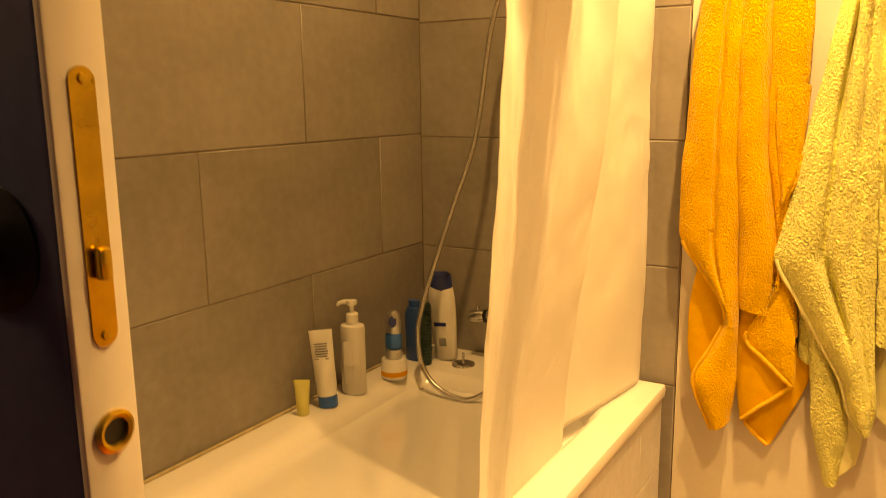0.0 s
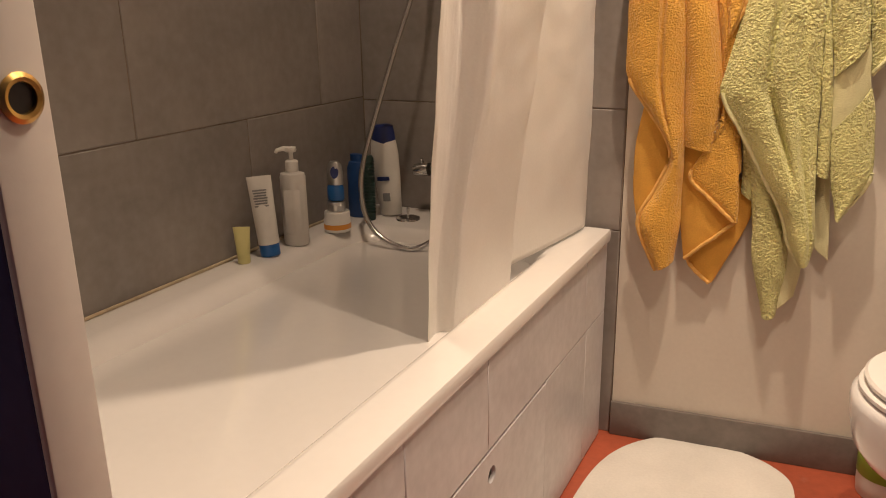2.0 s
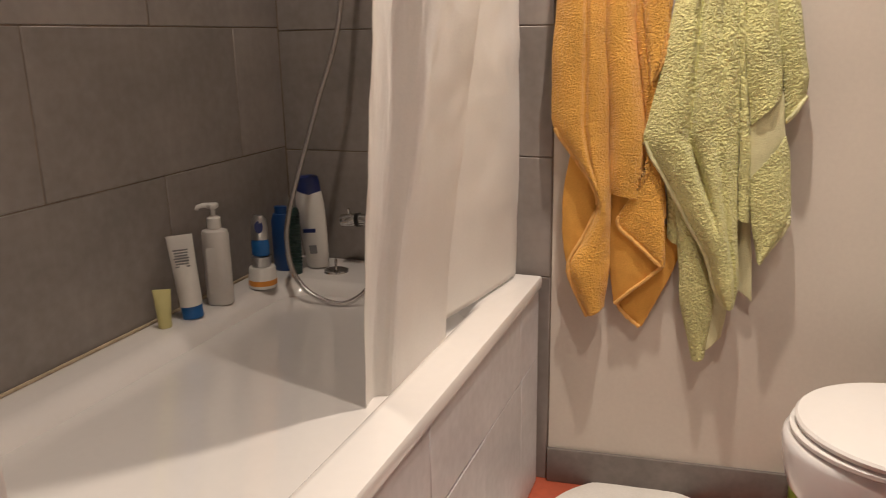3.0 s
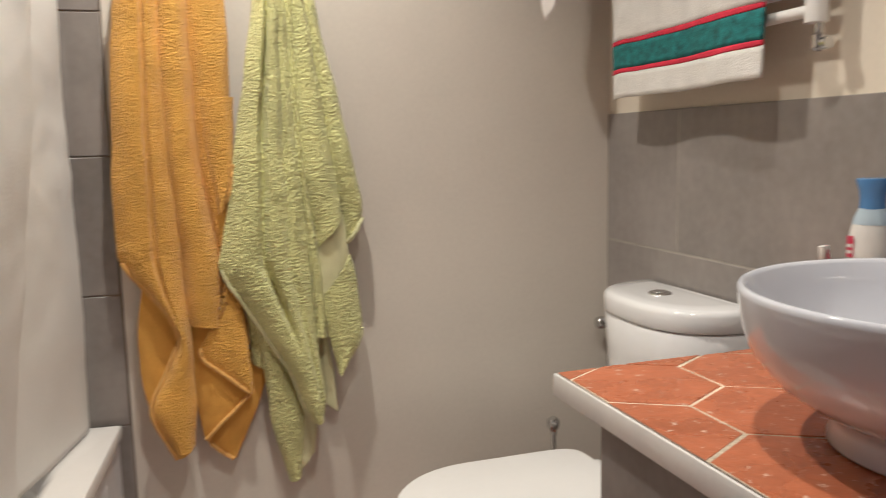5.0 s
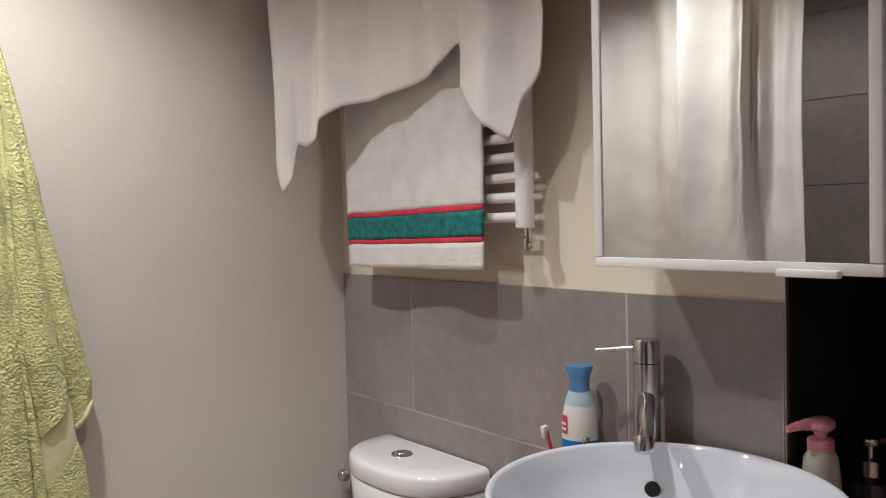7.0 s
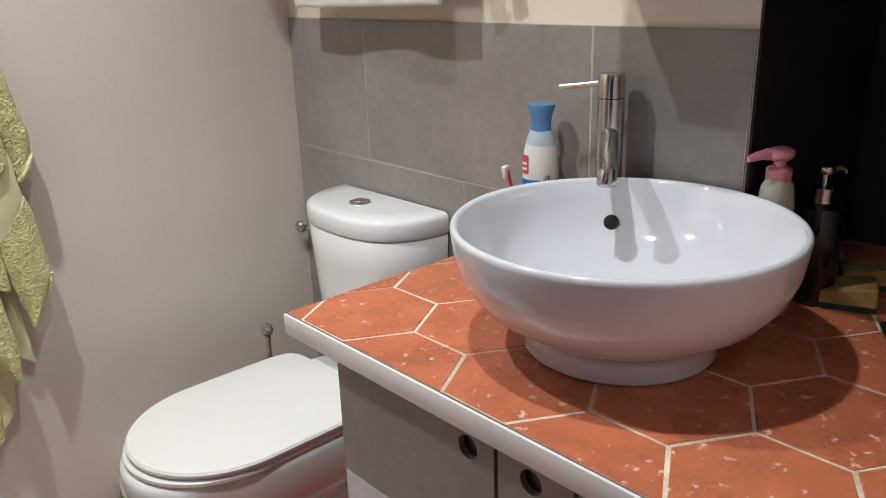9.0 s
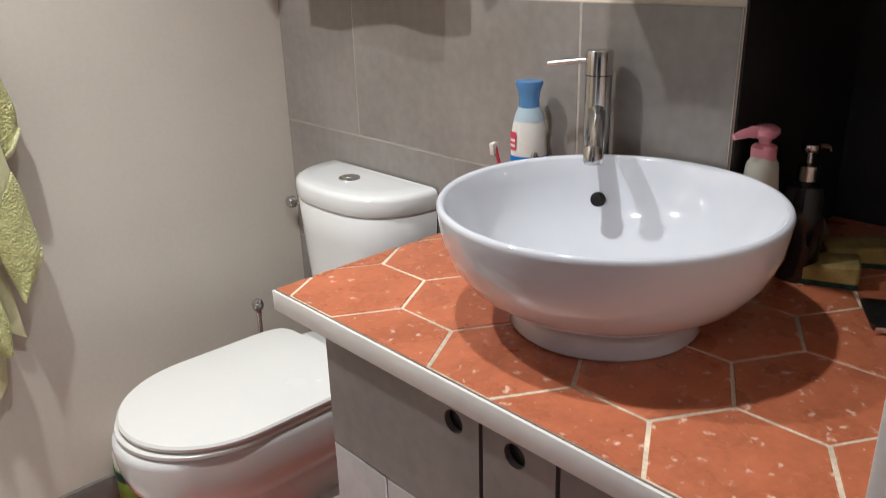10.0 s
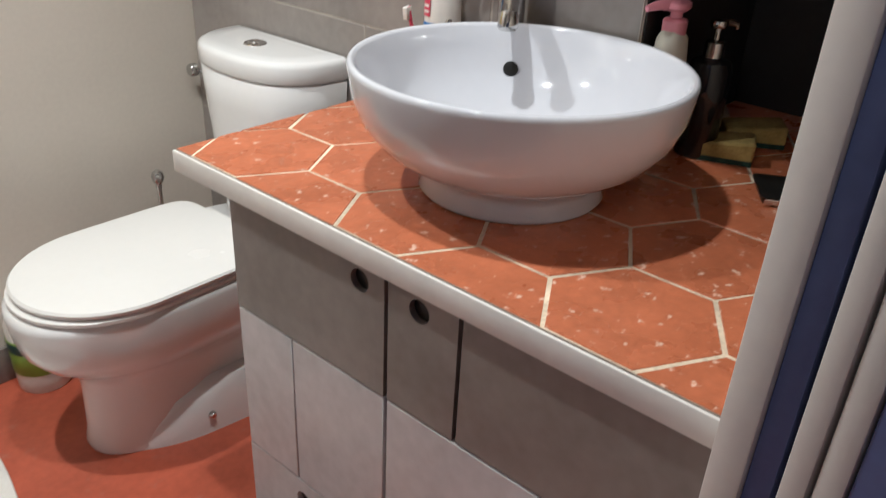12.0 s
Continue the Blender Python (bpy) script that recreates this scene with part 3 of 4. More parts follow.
part("badge", lathe([(0, 0.0008), (0.010, 0.0004), (0.010, 0)], 24, sy=1.5), P_NAVY, deo, "dark oval badge", m=pose(0.0085, -0.0142, 0.072, 82, 0, FACE))
bottle("shampoo_bottle", "dark blue shampoo bottle against the tiles", [(0, 0), (0.024, 0), (0.026, 0.004), (0.026, 0.13), (0.020, 0.148), (0.016, 0.150), (0.016, 0.168), (0, 0.169)], plastic("deep_blue_plastic", (0.012, 0.065, 0.23)), BATH @ pose(0.058, -0.140, RZ + 0.001), sx=1.1, sy=0.7)
dk = bottle("hair_brush", "dark ribbed bottle brush standing upright", [(0, 0), (0.014, 0), (0.015, 0.004), (0.016, 0.10), (0.015, 0.165), (0.010, 0.172), (0, 0.173)], P_DKGREEN, BATH @ pose(0.106, -0.160, RZ + 0.001), category="brush")
for i in range(16):
    part("rib", lathe([(0.0155, 0.018 + 0.009 * i), (0.0172, 0.020 + 0.009 * i), (0.0155, 0.023 + 0.009 * i)], 20), P_DKGREEN, dk)
sb = bottle("shampoo_bottle", "large white shampoo bottle with a navy cap, leaning on the tiles", [(0, 0), (0.026, 0), (0.030, 0.004), (0.033, 0.05), (0.037, 0.12), (0.038, 0.165), (0.035, 0.196), (0.033, 0.203), (0, 0.203)], P_WHITE, BATH @ pose(0.136, -0.098, RZ + 0.004, 0, -5, 8), sy=0.58)
cap_rings = []
for k, z in ((0.96, 0.0), (1.0, 0.004), (0.97, 0.6), (0.9, 0.92), (0.6, 1.0)):
    cap_rings.append([(0.0345 * k * math.cos(a), 0.0205 * k * math.sin(a), 0.196 + 0.020 * math.cos(a) * (1 - z) * -0.6 + 0.046 * z) for a in [6.2831853 * i / 36 for i in range(36)]])
part("cap", loft(cap_rings), P_NAVY, sb, "navy blue slanting cap")
part("label", nbox(-0.020, 0.014, -0.0226, -0.0205, 0.096, 0.106), P_NAVY, sb, "navy label stripe")
part("label", nbox(-0.010, 0.010, -0.0216, -0.0195, 0.04, 0.062), P_GREYLBL, sb, "grey small print block")
# ---- towels on the north wall ----
def fold_fn(left, right, depth, belly, seed, power=2.4, creases=(), pile=0.0):
    """One fold of hanging cloth between a left and a right edge, each a few (x, z) from top to bottom; it swells off the wall by depth and belly."""
    a, b = [spline([(x, 0, z) for x, z in e], 8) for e in (left, right)]

    def at(pts, v):
        k = v * (len(pts) - 1)
        i = min(int(k), len(pts) - 2)
        return pts[i].lerp(pts[i + 1], k - i)

    def fn(u, v):
        p = at(a, v).lerp(at(b, v), u)
        hang = 0.62 + 0.38 * min(1, max(0, (1.87 - p.z) / 0.35))
        y = depth + belly * (1 - abs(2 * u - 1) ** power)
        for cu0, cu1, width, cut, v0, v1 in creases:
            cu = cu0 + (cu1 - cu0) * v
            y -= cut * math.exp(-((u - cu) / width) ** 2) * ease((v - v0) / 0.1) * (1 - ease((v - v1) / 0.15))
        y += 0.0055 * noise.noise((p.x * 22 + seed, p.z * 7, seed)) + 0.0012 * noise.noise((p.x * 60, p.z * 40, seed + 3))
        if pile:
            tuft = noise.noise((p.x * 240, p.z * 220, seed * 7)) + 0.8 * noise.noise((p.x * 380, p.z * 350, seed * 5))
            y += pile * (tuft if tuft > -0.15 else -0.15 + 2.2 * (tuft + 0.15))
        return (p.x + 0.003 * noise.noise((p.z * 14, seed, u * 2)), min(-0.004, -y * hang), p.z + 0.003 * noise.noise((p.x * 40, seed, 1.5)))

    return fn


PILE = {"orange_towel": 0.0005, "green_towel": 0.0011}


def towel(name, label, hem_mat, folds):
    t = thing(name, label, "towel", NORTH)
    for mat, left, right, depth, belly, seed, opts in folds:
        pile = PILE.get(mat.name, 0.0)
        fn = fold_fn(left, right, depth, belly, seed, creases=opts[1] if len(opts) > 1 else (), pile=pile)
        wide, high = max(b[0] - a[0] for a, b in zip(left, right)), left[0][1] - left[-1][1]
        cells = (int(wide / 0.0022), int(high / 0.0026)) if pile else (40, 24 + 12 * len(left))
        ob = part("fold", sheet(fn, max(24, cells[0]), max(40, cells[1])), mat, t, angle=180 if pile else 80)
        thick(ob, 0.005, 1.0)
        for side, v0, v1 in opts[0]:
            run = [v0 + (v1 - v0) * k / 50 for k in range(51)]
            edge = [Vector(fn(*{"L": (0.02, v), "R": (0.98, v), "B": (v, 0.985)}[side])) + Vector((0, -0.003, 0)) for v in run]
            part("hem", tube(edge, [0.0042 + 0.0012 * math.sin(40 * v) ** 2 for v in run], 8), hem_mat, t)
    return t


towel("orange_towel", "orange terry towel hanging in folds from a wall hook", HEM_ORANGE, [
    (ORANGE, [(0.135, 1.86), (0.075, 1.65), (0.035, 1.45), (0.018, 1.175), (0.012, 1.003), (0.022, 0.939), (0.078, 0.866), (0.124, 0.777), (0.096, 0.689), (0.059, 0.607), (0.107, 0.488)],
     [(0.155, 1.86), (0.140, 1.65), (0.135, 1.45), (0.139, 1.173), (0.146, 1.005), (0.149, 0.901), (0.156, 0.795), (0.158, 0.744), (0.159, 0.676), (0.158, 0.606), (0.152, 0.516)],
     0.046, 0.026, 0.4, ([("L", 0.49, 0.71), ("L", 0.73, 1.0)], [(0.62, 0.55, 0.05, 0.012, 0.0, 0.5)])),
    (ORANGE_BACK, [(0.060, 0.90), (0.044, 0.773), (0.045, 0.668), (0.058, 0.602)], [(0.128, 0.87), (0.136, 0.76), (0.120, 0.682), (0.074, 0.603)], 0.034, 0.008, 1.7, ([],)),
    (ORANGE, [(0.146, 1.86), (0.122, 1.65), (0.118, 1.45), (0.124, 1.173), (0.133, 1.059), (0.140, 0.942), (0.147, 0.797)],
     [(0.176, 1.86), (0.190, 1.65), (0.190, 1.45), (0.196, 1.172), (0.209, 1.082), (0.229, 0.943), (0.236, 0.781)], 0.036, 0.030, 2.6, ([],)),
    (ORANGE, [(0.176, 1.86), (0.188, 1.65), (0.186, 1.45), (0.194, 1.172), (0.206, 1.082), (0.225, 0.943), (0.235, 0.70)],
     [(0.196, 1.86), (0.250, 1.65), (0.272, 1.45), (0.262, 1.171), (0.262, 1.075), (0.264, 1.00), (0.284, 0.74)], 0.034, 0.018, 3.9, ([],)),
    (ORANGE, [(0.205, 1.30), (0.210, 1.20), (0.225, 1.10), (0.229, 1.045)], [(0.275, 1.30), (0.272, 1.20), (0.262, 1.11), (0.236, 1.046)], 0.052, 0.016, 9.1, ([("R", 0.5, 1.0)],)),
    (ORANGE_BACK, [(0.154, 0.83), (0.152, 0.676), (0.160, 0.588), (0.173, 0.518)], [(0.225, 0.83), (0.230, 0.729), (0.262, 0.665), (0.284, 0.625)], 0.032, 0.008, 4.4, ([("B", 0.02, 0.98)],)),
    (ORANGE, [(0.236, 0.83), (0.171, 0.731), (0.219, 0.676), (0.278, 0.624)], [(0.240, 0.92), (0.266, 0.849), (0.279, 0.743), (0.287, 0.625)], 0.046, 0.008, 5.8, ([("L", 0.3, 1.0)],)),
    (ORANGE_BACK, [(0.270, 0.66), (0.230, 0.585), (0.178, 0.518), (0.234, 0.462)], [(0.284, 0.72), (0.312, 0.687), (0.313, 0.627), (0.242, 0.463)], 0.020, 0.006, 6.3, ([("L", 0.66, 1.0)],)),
])
towel("green_towel", "pale green terry towel hanging in folds from a wall hook", HEM_GREEN, [
    (GREEN, [(0.366, 1.86), (0.346, 1.65), (0.312, 1.42), (0.267, 1.17), (0.253, 1.075), (0.232, 0.967), (0.226, 0.912), (0.273, 0.833), (0.331, 0.73), (0.371, 0.665), (0.394, 0.591), (0.424, 0.537)],
     [(0.382, 1.86), (0.392, 1.65), (0.402, 1.42), (0.413, 1.168), (0.420, 1.075), (0.425, 0.971), (0.427, 0.917), (0.431, 0.84), (0.438, 0.736), (0.444, 0.671), (0.451, 0.596), (0.447, 0.548)],
     0.056, 0.034, 1.1, ([("L", 0.535, 1.0)], [(0.36, 0.62, 0.055, 0.026, 0.05, 0.62), (0.74, 0.80, 0.06, 0.010, 0.1, 0.9)])),
    (GREEN, [(0.378, 1.86), (0.388, 1.65), (0.398, 1.42), (0.408, 1.168), (0.421, 1.023), (0.430, 0.871), (0.436, 0.744)],
     [(0.386, 1.86), (0.404, 1.65), (0.414, 1.42), (0.424, 1.168), (0.439, 1.023), (0.456, 0.872), (0.464, 0.741)], 0.050, 0.014, 2.2, ([],)),
    (GREEN, [(0.380, 1.86), (0.402, 1.65), (0.410, 1.42), (0.419, 1.168), (0.432, 1.06), (0.442, 1.001), (0.448, 0.955)],
     [(0.390, 1.86), (0.425, 1.65), (0.455, 1.42), (0.491, 1.167), (0.501, 1.096), (0.505, 1.053), (0.507, 1.018)], 0.052, 0.024, 3.3, ([],)),
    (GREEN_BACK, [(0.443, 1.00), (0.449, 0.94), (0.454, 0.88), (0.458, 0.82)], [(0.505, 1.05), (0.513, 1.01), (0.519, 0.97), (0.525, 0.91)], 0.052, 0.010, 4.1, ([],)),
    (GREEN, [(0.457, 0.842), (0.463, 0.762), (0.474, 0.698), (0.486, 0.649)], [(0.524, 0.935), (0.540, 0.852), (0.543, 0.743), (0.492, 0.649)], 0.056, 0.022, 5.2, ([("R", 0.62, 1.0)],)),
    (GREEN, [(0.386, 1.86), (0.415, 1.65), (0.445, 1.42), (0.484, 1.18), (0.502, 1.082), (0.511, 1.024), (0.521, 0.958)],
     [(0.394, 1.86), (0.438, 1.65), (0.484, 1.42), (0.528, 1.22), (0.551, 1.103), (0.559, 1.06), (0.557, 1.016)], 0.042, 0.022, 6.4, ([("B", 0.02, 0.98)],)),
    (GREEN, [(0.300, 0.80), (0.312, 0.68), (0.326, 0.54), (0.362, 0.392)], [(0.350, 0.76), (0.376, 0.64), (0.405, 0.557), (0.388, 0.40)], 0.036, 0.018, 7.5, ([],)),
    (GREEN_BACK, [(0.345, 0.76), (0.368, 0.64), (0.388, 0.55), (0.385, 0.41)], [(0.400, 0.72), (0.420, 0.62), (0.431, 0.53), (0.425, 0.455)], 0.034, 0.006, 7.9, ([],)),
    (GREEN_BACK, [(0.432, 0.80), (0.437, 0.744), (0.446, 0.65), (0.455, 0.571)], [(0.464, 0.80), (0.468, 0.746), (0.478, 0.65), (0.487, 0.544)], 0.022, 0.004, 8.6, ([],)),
    (GREEN, [(0.277, 0.85), (0.284, 0.76), (0.288, 0.702), (0.290, 0.689)], [(0.320, 0.84), (0.322, 0.75), (0.320, 0.68), (0.315, 0.671)], 0.030, 0.006, 9.3, ([],)),
])
for hx in (0.165, 0.378):
    hk = thing("wall_hook", "small chrome wall hook", "hook", NORTH @ pose(hx, 0, 1.86), group="wall hooks")
    part("rose", lathe([(0, 0.006), (0.012, 0.006), (0.014, 0.004), (0.014, 0)], 24), CHROME, hk, m=pose(0, 0, 0, 90, 0, 0))
    part("prong", tube(spline([(0, -0.004, 0), (0, -0.035, -0.008), (0, -0.05, 0.006), (0, -0.052, 0.018)], 6), 0.004, 10), CHROME, hk)

# ---- floor things ----
bath_mat = thing("bath_mat", "white rounded bath mat lying on the red floor", "bath mat")
mat_ring = [(0.72, -0.42), (0.735, -0.22), (0.775, -0.09), (0.85, 0.0), (0.93, 0.014), (1.03, 0.018), (1.10, 0.0), (1.165, -0.05), (1.192, -0.12), (1.195, -0.28), (1.175, -0.45), (1.150, -0.62), (1.10, -0.74), (1.0, -0.79), (0.88, -0.78), (0.78, -0.70), (0.73, -0.58)]
mr = spline([(x, y, 0) for x, y in mat_ring + mat_ring[:1]], 8)[:-1]
mc = Vector((0.96, -0.38, 0))
mat_rings = []
for k, z in ((1.0, 0.0), (1.004, 0.006), (0.997, 0.012), (0.975, 0.0145), (0.9, 0.0145), (0.7, 0.0142), (0.4, 0.0145), (0.12, 0.0144)):
    mat_rings.append([(mc.x + (p.x - mc.x) * k, mc.y + (p.y - mc.y) * k, z * (1 + 0.05 * noise.noise((p.x * 30 * k, p.y * 30 * k, 1))) ) for p in mr])
part("mat", loft(mat_rings), MAT_WHITE, bath_mat)
rug = thing("floor_cloth", "folded dark grey floor cloth with a white tag", "cloth")
A, d1, d2 = Vector((1.415, -0.715, 0)), Vector((-0.985, -0.17, 0)), Vector((0.37, -0.93, 0))


def rug_fn(u, v):
    p = A + d1 * (0.34 * v) + d2 * (0.20 * u)
    return (p.x, p.y, 0.010 + 0.004 * noise.noise((u * 4, v * 5, 2)))


thick(part("cloth", sheet(rug_fn, 24, 34), DARK_GREY, rug), 0.012)
part("tag", nbox(-0.009, 0.009, -0.016, 0.016, 0, 0.002), P_WHITE, rug, "white care tag", m=pose(1.440, -0.795, 0.0185, 0, 0, 20))

# ---- toilet ----
wc = thing("toilet", "white ceramic close-coupled toilet with a closed lid", "toilet", EAST @ pose(0, -0.302, 0))


def egg(front, back, half, z, n=64, power=2.2, sq=3.4):
    """An egg-shaped ring: front at -x, straight-ish towards the back."""
    out = []
    mid = front + (back - front) * 0.42
    for i in range(n):
        a = 6.2831853 * i / n
        c, s = math.cos(a), math.sin(a)
        e = 2 / (power if c < 0 else sq)
        rx = (mid - front) if c < 0 else (back - mid)
        out.append((mid + rx * math.copysign(abs(c) ** e, c), half * math.copysign(abs(s) ** e, s), z))
    return out


pan = [egg(-0.622, -0.10, 0.116, 0.0), egg(-0.624, -0.10, 0.118, 0.010), egg(-0.616, -0.10, 0.112, 0.05), egg(-0.612, -0.10, 0.110, 0.15), egg(-0.614, -0.10, 0.113, 0.190), egg(-0.626, -0.09, 0.124, 0.214), egg(-0.655, -0.08, 0.145, 0.240), egg(-0.690, -0.07, 0.166, 0.268),
       egg(-0.714, -0.05, 0.180, 0.300), egg(-0.724, -0.03, 0.188, 0.340), egg(-0.728, -0.02, 0.191, 0.385), egg(-0.725, -0.02, 0.189, 0.400), egg(-0.710, -0.02, 0.178, 0.406)]
part("pan", loft(pan), CERAMIC, wc, angle=60)
foot = [egg(-0.60, -0.10, 0.128, 0.0), egg(-0.598, -0.10, 0.126, 0.02), egg(-0.52, -0.10, 0.122, 0.10), egg(-0.42, -0.10, 0.112, 0.13)]
part("foot", loft([[(x, y * (1 + 0.55 * max(0, (x + 0.55) / 0.45)) , z) for x, y, z in r] for r in foot]), CERAMIC, wc)
for s in (-1, 1):
    part("bolt_cap", lathe([(0, 0.012), (0.006, 0.011), (0.009, 0.006), (0.009, 0)], 18), CHROME, wc, m=pose(-0.395, s * 0.148, 0.05, 90 if s < 0 else -90, 0, 0))
seat = [egg(-0.712, -0.205, 0.188, 0.407, sq=7, power=2.02), egg(-0.716, -0.205, 0.191, 0.410, sq=7, power=2.02), egg(-0.716, -0.205, 0.191, 0.417, sq=7, power=2.02), egg(-0.711, -0.205, 0.187, 0.420, sq=7, power=2.02)]
part("seat", loft(seat), SEAT, wc)
lid = [egg(-0.700, -0.202, 0.190, 0.4240, sq=9, power=2.02), egg(-0.706, -0.200, 0.195, 0.4260, sq=9, power=2.02), egg(-0.708, -0.200, 0.197, 0.434, sq=9, power=2.02), egg(-0.703, -0.202, 0.193, 0.4390, sq=9, power=2.02), egg(-0.66, -0.22, 0.165, 0.442, sq=8), egg(-0.5, -0.30, 0.06, 0.443, sq=4)]
part("lid", loft(lid), SEAT, wc)
part("hinge_block", nbox(-0.199, -0.178, -0.12, 0.12, 0.402, 0.432, 0.006), SEAT, wc)


def dshape(half, depth, z, n=40, p=2.6, back=-0.012):
    out = []
    for i in range(n + 1):
        a = math.pi * i / n
        c, s = math.cos(a), math.sin(a)
        out.append((back - depth * s ** (2 / p), half * math.copysign(abs(c) ** (2 / p), c), z))
    return out


body = [dshape(0.150, 0.145, 0.40), dshape(0.165, 0.155, 0.43), dshape(0.180, 0.165, 0.55), dshape(0.194, 0.176, 0.72), dshape(0.199, 0.180, 0.795), dshape(0.196, 0.177, 0.798)]
part("cistern", loft([[(x, y - 0.014, z) for x, y, z in r] for r in body]), CERAMIC, wc, angle=60)
lidr = [dshape(0.195, 0.176, 0.7985), dshape(0.200, 0.181, 0.8015), dshape(0.202, 0.183, 0.806), dshape(0.202, 0.183, 0.835), dshape(0.198, 0.179, 0.844), dshape(0.188, 0.169, 0.848), dshape(0.14, 0.12, 0.8495, back=-0.03)]
clid = part("cistern_lid", loft([[(x, y - 0.014, z) for x, y, z in r] for r in lidr]), CERAMIC, wc, angle=60)
part("flush_button", lathe([(0, 0.006), (0.016, 0.006), (0.0175, 0.004), (0.019, 0.0035), (0.0245, 0.003), (0.026, 0)], 36), CHROME, clid, "round chrome flush button", m=pose(-0.095, 0.0, 0.8495))
part("shank", nbox(-0.19, -0.03, -0.13, 0.13, 0.36, 0.402, 0.012), CERAMIC, wc)

valve = thing("stop_valve", "small chrome water stop valve on the wall", "valve", EAST)
part("handle", lathe([(0, 0.022), (0.014, 0.022), (0.017, 0.018), (0.017, 0.004), (0.013, 0)], 20), CHROME, valve, m=pose(-0.030, 0.055, 0.702, 0, -90, 0))
part("feed", tube(spline([(-0.03, 0.05, 0.70), (-0.035, -0.02, 0.70), (-0.04, -0.09, 0.72)], 5), 0.005, 10), CHROME, valve)

brush = thing("toilet_brush", "chrome toilet brush handle in a holder behind the toilet", "toilet brush", NORTH @ pose(1.043, -0.075, 0))
part("holder", lathe([(0, 0), (0.044, 0), (0.046, 0.004), (0.046, 0.12), (0.043, 0.122), (0.012, 0.124)], 30), CHROME, brush)
part("rod", lathe([(0.0065, 0.1), (0.0065, 0.42), (0.008, 0.43), (0.0085, 0.440)], 16), CHROME, brush)
part("grip", lathe([(0.0085, 0.436), (0.014, 0.445), (0.0165, 0.457), (0.0135, 0.469), (0.005, 0.475), (0, 0.476)], 20), CHROME, brush)

can = thing("paint_tub", "white plastic tub with a green label in the corner", "tub", pose(1.384, -0.022, 0))
part("body", lathe([(0, 0), (0.060, 0), (0.062, 0.003), (0.064, 0.03), (0.066, 0.18), (0.060, 0.20), (0, 0.2)], 40), P_WHITE, can)
part("label", lathe([(0.0652, 0.055), (0.0658, 0.056), (0.0672, 0.150), (0.0665, 0.151)], 40), P_GREEN, can, "green printed label")
part("label_band", lathe([(0.0673, 0.118), (0.0677, 0.119), (0.0681, 0.145), (0.0676, 0.146)], 40), P_DKGREEN, can, "dark green label band")

# ---- washstand ----
CZ = 0.826
cab = thing("washstand_cabinet", "grey tiled washstand cabinet with finger-hole doors", "cabinet", EAST)
CF = -0.534
part("body", nbox(CF + 0.012, -0.008, -1.62, -0.819, 0.0, 0.785), GROUT, cab)
part("shadow_gap", nbox(CF + 0.0115, CF + 0.012, -1.62, -0.82, 0.001, 0.784), BLACK, cab)


def front(name, y1, y0, z0, z1, hole=None, mat=None):
    g = 0.0016
    if hole:
        bm = holed_tile(y0 + g, y1 - g, z0 + g, z1 - g, hole[0], hole[1], 0.0175, depth=0.011)
        bmesh.ops.transform(bm, verts=bm.verts, matrix=Matrix.Diagonal((-1, 1, 1, 1)))
        bmesh.ops.recalc_face_normals(bm, faces=bm.faces)
        ob = part(name, bm, mat or GREY_TILE, cab, m=pose(CF, 0, 0))
        part("finger_hole", lathe([(0, 0.0), (0.018, 0.0), (0.018, 0.003)], 28), BLACK, ob, "dark round finger hole", m=pose(0.0102, hole[0], hole[1], 0, 90, 0))
        return ob
    return part(name, nbox(CF, CF + 0.011, y0 + g, y1 - g, z0 + g, z1 - g, 0.001, 1), mat or GREY_TILE, cab)


R1, R2 = 0.584, 0.290
front("door_tile", -0.817, -1.160, R1, 0.786, (-1.111, 0.757))
front("door_tile", -1.164, -1.288, R1, 0.786, (-1.221, 0.757))
front("door_tile", -1.291, -1.62, R1, 0.786)
front("door_tile", -0.817, -0.955, R2, R1, mat=PALE_TILE)
front("door_tile", -0.955, -1.160, R2, R1, mat=PALE_TILE)
front("door_tile", -1.164, -1.62, R2, R1, mat=PALE_TILE)
front("drawer_tile", -0.817, -1.160, 0.012, R2, (-0.965, 0.245), PALE_TILE)
front("drawer_tile", -1.164, -1.62, 0.012, R2, mat=PALE_TILE)
part("side_tile", nbox(CF + 0.012, -0.01, -0.8185, -0.8125, 0.004, 0.786, 0.001), GREY_TILE, cab)

top = thing("tiled_worktop", "terracotta hexagon-tiled washstand top with white edging", "worktop", EAST)
FX, FY = -0.545, -0.690
part("bed", nbox(FX + 0.0035, 0.0, -1.64, FY - 0.003, CZ - 0.036, CZ - 0.0010), PALE_GROUT, top)
part("recess_bed", nbox(0.0, 0.445, -1.64, -1.200, CZ - 0.036, CZ - 0.0010), PALE_GROUT, top)
part("front_trim", nbox(FX - 0.002, FX + 0.003, -1.64, FY + 0.001, CZ - 0.037, CZ - 0.0015, 0.001), TRIM_WHITE, top, "white painted front edging")
part("joint_line", nbox(FX + 0.0032, FX + 0.0050, -1.64, FY - 0.0035, CZ - 0.004, CZ - 0.0006), GROUT, top, "dark joint behind the edging")
part("end_trim", nbox(FX + 0.0032, -0.002, FY - 0.0025, FY + 0.001, CZ - 0.037, CZ - 0.0065, 0.001), TRIM_WHITE, top, "white painted end edging")


